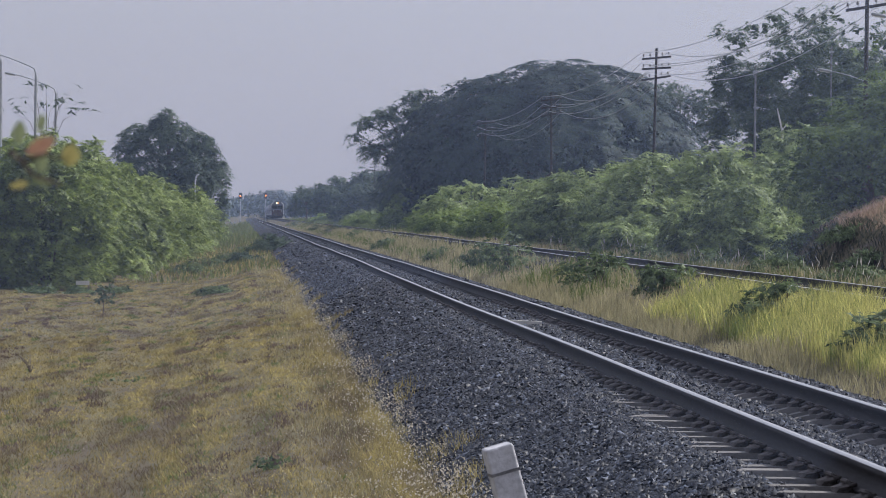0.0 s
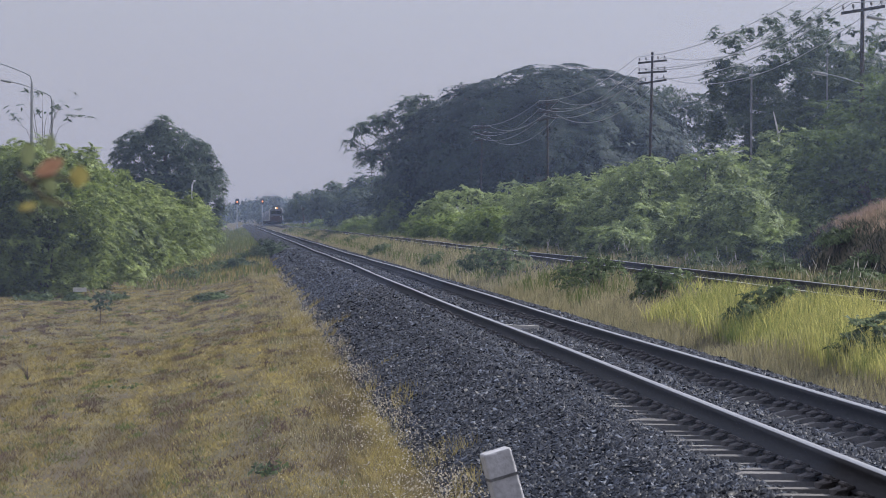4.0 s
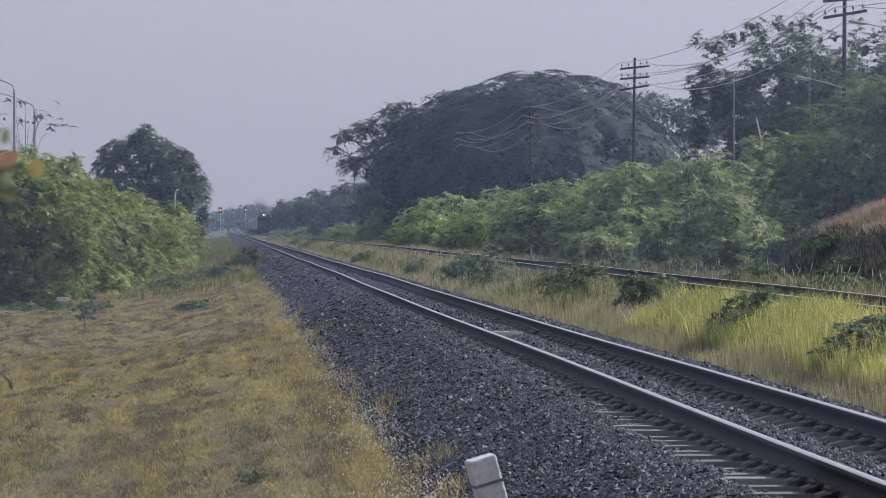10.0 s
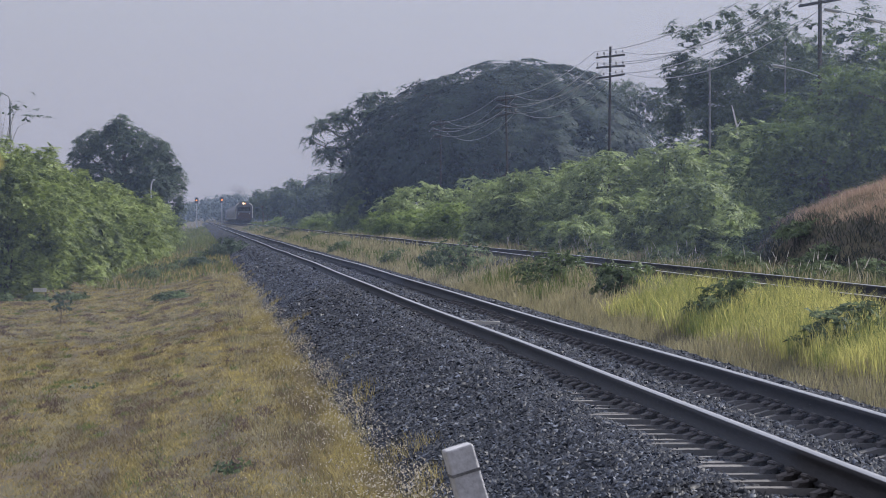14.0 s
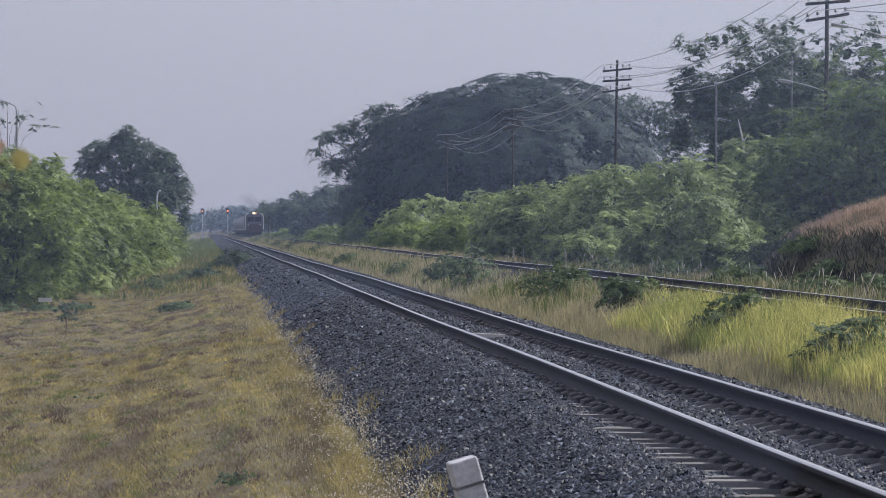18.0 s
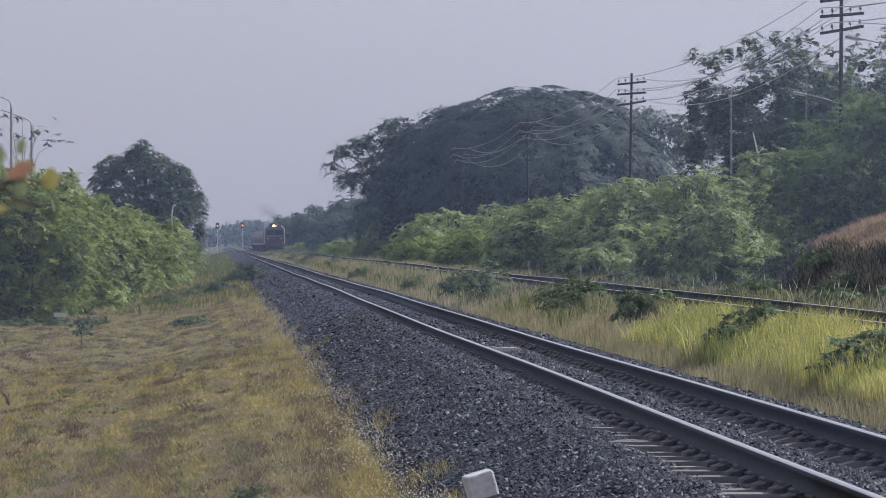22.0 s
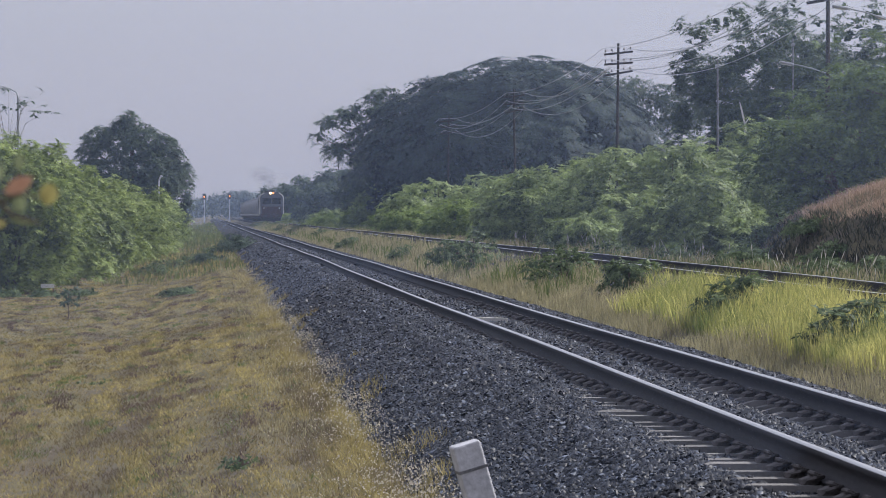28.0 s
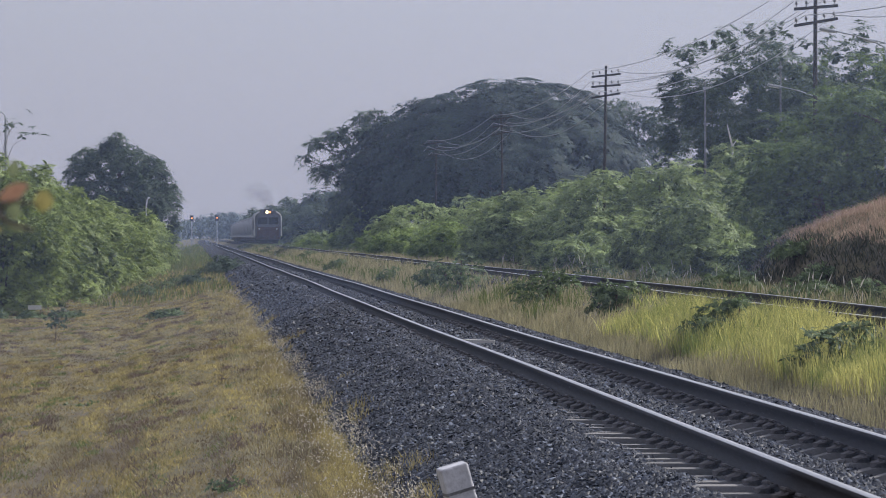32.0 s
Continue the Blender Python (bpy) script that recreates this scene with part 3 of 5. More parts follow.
def strip(name, material, n, x0, x1, y0, y1, h, w, label, lean=0.4, patchy=0.0, seed=0.0, wind=(0, 0), ragged=0.0):
    x, y = scatter(rng, n, x0, x1, y0, y1)
    if ragged:                               # thinning out away from the ballast
        x = x1 - (x1 - x0) * rng.random(n) ** 1.8
    x = x + ragged * wave(y * 0.6, x * 0.2, 0.35, 4.5) * (x > (x0 + x1) / 2)
    keep = rng.random(n) < np.clip(1 - patchy + patchy * 1.3 * wave(x, y, 1.5, seed), 0.05, 1)
    x, y = x[keep], y[keep]
    hh = h * (0.8 + 0.35 * wave(x, y, 1.1, seed + 1))
    me = raw_mesh(name, *blades(rng, x, y, ground_z(x, y) - 0.02, hh, w * np.clip(y / 45, 0.8, 2.6), lean, wind))
    return tagged(put(name, me, material), label, "grass", kind="stuff")


strip("verge_grass", M_DRY, 17000, 0.5, 1.66, 20, 200, 0.13, 0.008, "dry straw-coloured grass along the ballast edge", 0.7, 0.4, ragged=0.3)
strip("tall_grass", M_TALL, 40000, 5.8, 7.1, 27, 51, 0.47, 0.0095, "tall bright yellow-green grass between the tracks", 0.6, 0.55, 2.0)
strip("siding_front_grass", M_TALL, 7000, 6.8, 7.5, 29, 56, 0.46, 0.0095, "tall grass leaning over the siding's near rail", 0.8, 0.75, 6.2)
strip("siding_dry_grass", M_DRY, 7000, 6.6, 7.35, 47, 110, 0.34, 0.0095, "dry grass against the siding's near rail", 0.8, 0.4, 7.2)
strip("ballast_edge_grass", M_DRY, 15000, 5.3, 6.1, 28, 78, 0.24, 0.009, "short dry grass at the edge of the ballast", 0.7, 0.2, 8.0)
strip("siding_edge_grass", M_DRY, 15000, 6.2, 7.25, 100, 480, 0.42, 0.011, "tall dry grass hiding the siding", 0.5, 0.3, 3.5)
strip("green_edge_grass", M_LAWN_GREEN, 12000, 5.7, 7.2, 60, 480, 0.42, 0.014, "tall green grass beside the siding", 0.6, 0.75, 9.5)
strip("siding_green_grass", M_LAWN_GREEN, 9000, 9.4, 11.2, 42, 110, 0.3, 0.012, "low green grass behind the siding", 0.7, 0.5, 4.4)
strip("dry_grass_between_tracks", M_DRY, 36000, 5.5, 7.0, 43, 420, 0.25, 0.0105, "dry straw-brown grass between the two tracks", 0.9, 0.45, 3.0)
strip("siding_verge_grass", M_DRY, 14000, 9.6, 11.3, 50, 260, 0.36, 0.012, "dry grass behind the siding", 0.5, 0.4, 4.0)
strip("mound_grass", M_RUSSET, 14000, 12.85, 15.5, 60, 82, 0.22, 0.008, "dry russet grass on the earth mound", 1.5, 0.1, 5.0)
strip("mound_face_grass", M_SHADY, 16000, 10.7, 13.1, 54, 82, 0.2, 0.016, "short grass on the mound's face, coloured dark grey-green for shade", 1.4, 0.2, 5.5)
strip("far_field_grass", M_LAWN_GREEN, 12000, -14.0, 1.5, 240, 850, 0.75, 0.02, "tall green grass of the far field", 0.7, 0.3, 2.5)
strip("far_siding_grass", M_LAWN_GREEN, 9000, 9.7, 17.0, 230, 850, 0.7, 0.02, "tall green grass beside the far siding", 0.7, 0.3, 1.5)
strip("far_green_grass", M_LAWN_GREEN, 10000, -4.0, 1.5, 130, 620, 0.42, 0.013, "green weedy grass of the far verge", 0.7, 0.6, 7.5)
strip("mound_foot_grass", M_LAWN_GREEN, 3000, 10.5, 12.0, 50, 82, 0.26, 0.011, "green grass on the foot of the mound", 0.7, 0.35, 6.5)
strip("far_verge_grass", M_LAWN, 16000, -3.5, 1.6, 140, 700, 0.3, 0.012, "dry grass of the far verge", 0.7, 0.2, 6.0)


def seed_heads(name, n, x0, x1, y0, y1, h, size, label):
    x, y = scatter(rng, n, x0, x1, y0, y1)
    x = x1 - (x1 - x0) * np.abs(rng.normal(0, 0.42, n))
    keep = rng.random(n) < 0.35 + 0.65 * (wave(x, y, 1.2, 9.0) > 0)
    x, y, n = x[keep], y[keep], int(keep.sum())
    z = ground_z(x, y) + h * rng.uniform(0.5, 1.2, n)
    c = np.stack([x, y, z], -1)
    v, f = leaves(rng, c, np.zeros((n, 3)), size, 0.0, 0.6)
    return tagged(put(name, raw_mesh(name, v, f), M_SEED), label, "seed heads", kind="stuff")


seed_heads("verge_seed_heads", 13000, 0.85, 1.72, 20, 130, 0.17, 0.019, "small pale seed heads over the verge grass")
seed_heads("lawn_seed_heads", 5000, -5, 1.2, 22, 90, 0.1, 0.012, "tiny pale seed heads in the lawn")

def clumps(name, material, n, each, h, w, reach, x1, label, seed):
    """Scattered low clumps of blades on the slope."""
    y = 23 * (120 / 23) ** rng.random(n)
    left = np.maximum(-0.0745 * y - 0.6, -12)
    x = left + (x1 - left) * rng.random(n)
    keep = furrow(x, y, seed) > 0.1
    x, y = x[keep], y[keep]
    tall = np.repeat(rng.uniform(0.5, 1.3, len(x)), each)
    x, y = np.repeat(x, each), np.repeat(y, each)
    x, y = x + rng.normal(0, reach, len(x)), y + rng.normal(0, reach * 5, len(y))
    me = raw_mesh(name, *blades(rng, x, y, ground_z(x, y) - 0.01, h * tall, w * np.clip(y / 32, 0.9, 3), 1.5, simple=True))
    return tagged(put(name, me, material), label, "grass", kind="stuff")


clumps("green_lawn_clumps", M_LAWN_GREEN, 900, 42, 0.05, 0.012, 0.06, 1.2, "low green clumps in the dry lawn", 11.0)
clumps("brown_lawn_clumps", M_LAWN_BROWN, 1700, 42, 0.055, 0.011, 0.06, 1.5, "dry purple-brown grass clumps on the slope, darkened for furrow shade", 13.0)
clumps("pale_lawn_tufts", M_DRY, 800, 26, 0.06, 0.009, 0.04, 1.5, "pale straw tufts on the slope", 15.0)

def edge_tufts():
    """Ragged tufts creeping from the slope over the foot of the ballast."""
    n, each = 230, 46
    y = 19 * (170 / 19) ** rng.random(n)
    x = 1.32 + np.abs(rng.normal(0, 0.17, n)) * (1 + wave(y, y * 0.3, 1.7, 2.2))
    tall = np.repeat(rng.uniform(0.5, 1.3, n), each)
    x, y = np.repeat(x, each), np.repeat(y, each)
    x, y = x + rng.normal(0, 0.07, len(x)), y + rng.normal(0, 0.2, len(y))
    z = np.interp(x, [1.3, 1.38, 1.8, 2.53], [-0.8, -0.86, -0.55, -0.2])
    return raw_mesh("edge_tufts", *blades(rng, x, y, z - 0.02, 0.13 * tall, 0.009 * np.clip(y / 32, 0.9, 3), 0.9, simple=True))


tagged(put("edge_tufts", edge_tufts(), M_LAWN), "ragged dry grass tufts creeping over the ballast foot", "grass", kind="stuff")

# ---------------------------------------------------------------- shrubs and trees
def bush(name, x, y, w, d, h, material, count, size, label, seed, up=0.5, group="", slim=0.58, pad=0.5, wild=0.16):
    r = np.random.default_rng(seed)
    z0 = float(ground_z(x, y)) - 0.05
    root = tagged(empty(name, pose(x, y, z0)), label, "shrub", group)
    blobs = []
    for k in range(24):
        a, q = r.uniform(0, 2 * math.pi), math.sqrt((k + 0.5) / 24)
        env = h * (1 - 0.42 * q ** 2.6) * r.uniform(1 - wild, 1.0)
        rz = h * r.uniform(0.13, 0.2)
        z = (env - rz) * (1.0 if k % 2 == 0 else r.uniform(0.35, 0.85))
        blobs.append((math.cos(a) * q * w * 0.4, math.sin(a) * q * d * 0.4, max(z, rz * 0.9), w * r.uniform(0.16, 0.24), d * r.uniform(0.16, 0.24), rz))
    blobs.append((0, 0, h * 0.36, w * 0.42, d * 0.42, h * 0.36))
    blobs.append((0, 0, h * 0.14, w * 0.44, d * 0.44, h * 0.16))
    put("foliage", crown_mesh("foliage", r, blobs, count, size, up, 0.62, slim, pad), material, root)
    for b in blobs[:5]:
        part("stem", tube([(b[0] * 0.15, b[1] * 0.15, 0), (b[0] * 0.5, b[1] * 0.5, b[2] * 0.55), (b[0], b[1], b[2])], [0.045, 0.03, 0.012], 5), M_BARK, root)
    return root


def tree(name, x, y, blobs, trunk, limbs, material, count, size, label, seed, up=0.5, shell=0.8, slim=0.58, pad=0.8, z0=None, droop=0.2, heart=9):
    """trunk: its height and foot radius; limbs reach to every blob."""
    r = np.random.default_rng(seed)
    z0 = float(ground_z(x, y)) - 0.1 if z0 is None else z0
    root = tagged(empty(name, pose(x, y, z0)), label, "tree", "trees")
    hgt, rad = trunk
    part("trunk", tube([(0, 0, 0), (0.06 * hgt, 0, hgt * 0.4), (0, 0.03 * hgt, hgt * 0.75), (0, 0, hgt)], [rad * 1.3, rad, rad * 0.8, rad * 0.6], 9), M_BARK, root, smooth=True)
    for b in blobs[:limbs]:
        mid = (b[0] * 0.45, b[1] * 0.45, hgt + (b[2] - hgt) * 0.65)
        part("limb", tube([(0, 0, hgt * 0.85), mid, (b[0] * 0.95, b[1] * 0.95, b[2])], [rad * 0.55, rad * 0.32, rad * 0.1], 6), M_BARK, root, smooth=True)
    put("crown", crown_mesh("crown", r, blobs, count, size, up, shell, slim, pad, droop=droop, heart=heart), material, root)
    return root


# left thicket beside the lawn
for i, (x, y, w, h) in enumerate([(-9.5, 121, 5, 6.7), (-6.6, 121, 4.2, 6.1), (-11.5, 124, 5, 7.0), (-8, 126, 5, 6.7), (-5.9, 134, 3.6, 5.6), (-7.4, 140, 4.6, 5.5), (-5.2, 148, 3.2, 4.6), (-4.8, 160, 3, 4.4), (-6.5, 156, 4, 5.2), (-4.4, 176, 2.8, 4.2), (-3.9, 194, 2.6, 3.9), (-3.6, 214, 2.6, 3.7), (-3.1, 238, 2.6, 3.5), (-2.9, 266, 2.4, 3.4), (-5.5, 190, 3.5, 4.6), (-5, 230, 3.5, 4.4), (-4.2, 300, 3, 3.8), (-3.2, 330, 3, 3.6), (-3.3, 226, 2.6, 3.75)]):
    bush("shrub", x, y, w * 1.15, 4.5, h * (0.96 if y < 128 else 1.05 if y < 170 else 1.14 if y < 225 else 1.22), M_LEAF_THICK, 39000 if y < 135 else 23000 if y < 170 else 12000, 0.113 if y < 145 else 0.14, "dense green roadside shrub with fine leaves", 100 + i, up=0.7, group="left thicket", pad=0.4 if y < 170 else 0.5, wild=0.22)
# thin-leaved small tree above the thicket
blobs = [(-0.9, 0, 7.2, 0.7, 0.6, 0.25), (0.8, 0, 7.3, 0.7, 0.6, 0.25), (0, 0, 7.8, 0.6, 0.6, 0.2), (-1.5, 0, 6.8, 0.6, 0.6, 0.25), (1.5, 0, 6.9, 0.6, 0.6, 0.25), (0.2, 0, 7.0, 0.9, 0.6, 0.3), (1.1, 0.2, 7.7, 0.5, 0.5, 0.2), (-0.8, 0.2, 7.8, 0.5, 0.5, 0.2)]
tree("thin_tree", -8.0, 146, blobs, (5.6, 0.03), 8, M_LEAF_DARK, 1200, 0.075, "sparse thin-branched small tree above the shrubs", 33, pad=0.28, heart=100)

# dark tree behind the thicket
blobs = [(0, 0, 8.9, 2.4, 2.4, 1.5), (-2.6, 0, 9.0, 1.5, 1.5, 1.2), (-3.4, 0, 8.0, 1.3, 1.3, 1.1), (2.2, 0.5, 8.2, 1.9, 1.9, 1.3), (3.2, 0, 7.0, 1.5, 1.5, 1.4), (-0.4, 0, 10.7, 0.8, 0.8, 0.9), (-0.9, 0, 10.0, 1.0, 1.0, 0.8), (3.3, 0, 5.4, 1.6, 1.6, 2.4), (-3.2, 0, 6.0, 1.6, 1.6, 1.6), (1.4, -1, 5.5, 2.6, 2.2, 2.4), (-1.4, -1, 5.5, 2.4, 2.2, 2.2), (4.3, 0, 5.6, 0.7, 0.7, 1.4), (4.5, 0, 3.6, 0.5, 0.6, 1.5)]
tree("broadleaf_tree", -6.2, 305, blobs, (5.0, 0.3), 6, M_LEAF_DARK, 44000, 0.2, "tall dark green broadleaf tree rising behind shrubs", 31)

# the great rain tree and its neighbours
def rain_tree(x, y):
    """A wide low dome of fine flat pads on a fan of limbs."""
    r = np.random.default_rng(9)
    root = tagged(empty("rain_tree", pose(x, y, float(ground_z(x, y)) - 0.1)), "huge umbrella-shaped rain tree with dark layered crown", "tree", "trees")
    part("trunk", tube([(0, 0, 0), (0.15, 0, 1.2), (0.1, 0.1, 2.6), (0, 0, 3.6)], [0.85, 0.62, 0.55, 0.6], 12), M_BARK, root, smooth=True)

    def dome(across, back):
        q = np.clip(np.sqrt(across ** 2 + back ** 2), 0, 1)
        return 3.6 + 9.1 * np.sqrt(1 - q ** 1.75) + 1.3 * across * (1 - q)

    n, each = 430, 10                                            # broad flat pads of several sprays each
    q, a = np.sqrt(r.random(n)) * 0.985, r.uniform(0, 2 * math.pi, n)
    px, py = q * np.cos(a), q * np.sin(a)
    z = dome(px, py) - r.random(n) ** 2 * 2.2 + 0.45 * np.sin(a * 9 + 2.5 * np.sin(q * 7))
    c = np.stack([px * 12.1 + 0.5, py * 11.6, np.maximum(z, 1.8)], -1)
    steep = np.clip(q, 0, 0.94) ** 1.5
    nrm = np.stack([np.cos(a) * steep * 0.85, np.sin(a) * steep * 0.85, 1.05 - 0.3 * steep], -1) + r.normal(0, 0.12, (n, 3))
    nrm /= np.linalg.norm(nrm, axis=1, keepdims=True)
    reach = np.repeat(r.uniform(0.9, 2.1, n), each) * np.sqrt(r.random(n * each))
    c, nrm, turn = np.repeat(c, each, 0), np.repeat(nrm, each, 0), r.uniform(0, 2 * math.pi, n * each)
    flat = np.stack([np.cos(turn), np.sin(turn), 0 * turn], -1)
    flat[:, 2] = -(flat[:, 0] * nrm[:, 0] + flat[:, 1] * nrm[:, 1]) / np.maximum(nrm[:, 2], 0.4)
    c = c + flat * reach[:, None]
    c[:, 2] -= 0.09 * reach ** 2
    c[:, 2] = np.maximum(c[:, 2], 1.5)
    v, f = sprays(r, c, nrm + flat * 0.15, r.uniform(0.4, 0.85, n * each), 6, 7, 0.19, 0.6, 0.15)
    k = 14000                                                    # broad inner leaves under the pads
    q2, a2 = np.sqrt(r.random(k)) * 0.9, r.uniform(0, 2 * math.pi, k)
    low = np.clip(dome(q2 * np.cos(a2), q2 * np.sin(a2)) - r.uniform(1.2, 7.0, k), 1.6, None)
    v2, f2 = leaves(r, np.stack([q2 * np.cos(a2) * 12 + 0.5, q2 * np.sin(a2) * 11.5, low], -1), np.zeros((k, 3)), 0.55, 0.3, 0.6)
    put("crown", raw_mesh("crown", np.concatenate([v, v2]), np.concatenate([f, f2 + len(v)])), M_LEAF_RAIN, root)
    for i in range(18):
        a = 2 * math.pi * i / 18 + r.uniform(-0.15, 0.15)
        q = r.uniform(0.45, 0.85)
        ex, ey = math.cos(a) * q, math.sin(a) * q
        top = float(dome(np.array(ex), np.array(ey))) - 0.9
        part("limb", tube([(0, 0, 3.0), (ex * 3.4, ey * 3.4, 3.3 + (top - 3.3) * 0.42), (ex * 7.6, ey * 7.6, 3.3 + (top - 3.3) * 0.78), (ex * 12, ey * 12, top)], [0.34, 0.24, 0.15, 0.05], 7), M_BARK, root, smooth=True)


rain_tree(22.1, 262)
blobs = [(0, 0, 9.8, 2.0, 2, 1.0), (-2.2, 0, 9.6, 1.4, 1.4, 0.8), (-3.6, 0, 8.9, 1.2, 1.2, 0.6), (-4.6, 0, 7.6, 0.9, 0.9, 0.5), (2.0, 0, 10.6, 1.5, 1.4, 0.8), (0.6, 0, 11.2, 1.3, 1.3, 0.7), (-3.2, 0, 6.6, 1.3, 1.3, 0.6), (-0.4, 0, 7.2, 2.4, 2, 1.6), (2.4, 0, 7.4, 2.2, 2, 1.8), (0.4, 0, 4.8, 2.6, 2, 2), (-1.6, 0, 3.0, 1.6, 1.6, 1.6), (2.4, 0, 4, 2, 2, 2)]
tree("roadside_tree", 14.2, 300, blobs, (5.0, 0.28), 7, M_LEAF_DARK, 26000, 0.21, "open-crowned dark green tree beside the rain tree", 43, pad=0.8)
blobs = [(0, 0, 10.6, 2.6, 2.6, 1.6), (2.6, 0, 10.2, 2.4, 2, 1.6), (-2.6, 0, 9.6, 2.4, 2, 1.8), (0, 0, 6.6, 3.6, 3, 2.8), (4.0, 0, 8.4, 1.8, 1.8, 2.0)]
tree("roadside_tree", 36.0, 300, blobs, (5.0, 0.3), 4, M_LEAF_DARK, 22000, 0.21, "dark green tree behind the rain tree", 44, pad=0.8)

# tall trees on the right
r2 = np.random.default_rng(15)
for i, (x, y, w, h) in enumerate([(21.1, 130, 2.3, 7.9), (22.8, 132, 2.8, 8.1), (25.4, 134, 3.0, 7.6), (14.9, 84, 1.6, 4.2), (16.6, 81, 2.0, 4.8), (22.4, 118, 2.6, 6.4), (28.0, 136, 3.2, 7.8), (24.0, 126, 2.6, 7.3), (20.3, 142, 1.8, 8.3), (23.4, 140, 2.6, 8.4)]):
    blobs = []
    for k in range(36):
        a, q = r2.uniform(0, 2 * math.pi), r2.random() ** 0.5
        z = h * r2.uniform(0.15, 0.95) * (1 - 0.25 * q * q)
        blobs.append((math.cos(a) * q * w, math.sin(a) * q * w, z, w * r2.uniform(0.3, 0.5), w * r2.uniform(0.3, 0.5), h * r2.uniform(0.06, 0.13)))
    for k in range(9 if i not in (3, 4) else 0):        # thin upright shoots over the crown
        a, q = r2.uniform(0, 2 * math.pi), r2.random() ** 0.5
        blobs.append((math.cos(a) * q * w * 0.9, math.sin(a) * q * w, h * r2.uniform(0.95, 1.1), 0.28, 0.28, h * 0.05))
    tree("feathery_tree", x, y, blobs, (h * 0.45, 0.2), 8, M_LEAF_MID if i in (3, 4, 5) else M_LEAF_DARK, 29000, 0.09 if i in (3, 4) else 0.11, "tall feathery-leaved green tree behind the embankment", 60 + i, up=0.8, pad=0.3 if i in (3, 4) else 0.46, heart=4)

# smaller trees further down the line
for i, (x, y, w, h) in enumerate([(20, 320, 4, 6.5), (27, 325, 4, 7), (34, 320, 4, 7), (24, 300, 3.4, 5), (13.5, 430, 2.6, 6.5), (16.5, 470, 3.0, 8.2), (12.4, 540, 2.6, 5.8), (15.5, 600, 3.2, 7.4), (20, 620, 4, 9), (19, 520, 3.4, 8.5), (12.4, 690, 3, 7.6), (14.6, 760, 4, 8.6), (16.2, 405, 2.6, 7.2), (22, 480, 4, 9.5), (18.5, 660, 4, 9.2)]):
    blobs = []
    for k in range(14):
        a, q = r2.uniform(0, 2 * math.pi), r2.random() ** 0.5
        blobs.append((math.cos(a) * q * w, math.sin(a) * q * w, h * r2.uniform(0.2, 0.93) * (1 - 0.2 * q), w * 0.4, w * 0.4, h * 0.12))
    tree("trackside_tree", x, y, blobs, (h * 0.5, 0.16), 5, M_LEAF_DARK, 5200, 0.34, "green tree beside the far stretch of line", 80 + i, pad=1.0)

# shrub belt along the siding
SHRUBS = [(11.9, 108, 4.2, 3.5, 0), (13.6, 100, 4.0, 2.9, 0), (10.6, 118, 3.6, 2.6, 0), (14.8, 112, 4.4, 4.0, 0), (12.6, 88, 2.8, 2.3, 0), (15.3, 92, 3.6, 3.4, 0), (10.4, 96, 2.4, 1.4, 0),
          (10.2, 142, 3.6, 2.0, 1), (11.4, 158, 4.0, 2.0, 1), (10.2, 172, 4.4, 1.9, 1), (10.6, 195, 4.0, 2.1, 1), (13.4, 150, 4.6, 3.4, 0), (13.8, 178, 5.0, 3.4, 0), (12.6, 215, 5.0, 3.4, 0), (10.6, 235, 4.0, 2.2, 1),
          (10.4, 290, 4.0, 1.4, 1), (11.6, 330, 5.0, 1.8, 0), (12, 390, 6, 2.2, 0), (10.6, 440, 5, 1.6, 1), (16.5, 200, 5.0, 4.0, 0), (17.5, 160, 5.0, 4.4, 0), (17.8, 128, 4.6, 4.2, 0), (12.0, 132, 3.8, 3.4, 0)]
SHRUBS += [(20.3, 123, 5, 5.0, 0), (19.3, 141, 4.5, 6.0, 0), (17.0, 118, 3.6, 4.2, 0), (15.5, 235, 6, 4.2, 0), (19.5, 245, 6, 4.6, 0), (23.5, 248, 6.5, 4.8, 0), (27.5, 245, 6.5, 5.2, 0), (31, 240, 6, 5.4, 0), (13.2, 265, 5, 3.6, 0), (21, 190, 6, 4.6, 0), (24.5, 180, 6, 5.0, 0), (21.5, 150, 5, 4.8, 0), (25.5, 150, 6, 5.2, 0), (14.6, 320, 6, 4.0, 0), (22, 116, 5, 4.4, 0), (18.7, 122, 3.0, 4.4, 0)]
for i, (x, y, w, h, kind) in enumerate(SHRUBS):
    k = max(1.0, (9.95 + w * 0.55) / x)          # keep clear of passing trains
    x, y, h = x * k, y * k, 1.35 + (h - 1.2) * k - 0.15
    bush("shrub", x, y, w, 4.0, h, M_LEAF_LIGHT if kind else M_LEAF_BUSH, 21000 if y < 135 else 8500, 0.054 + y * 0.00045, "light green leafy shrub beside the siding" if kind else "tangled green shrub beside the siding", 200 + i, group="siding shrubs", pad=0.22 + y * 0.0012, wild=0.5)

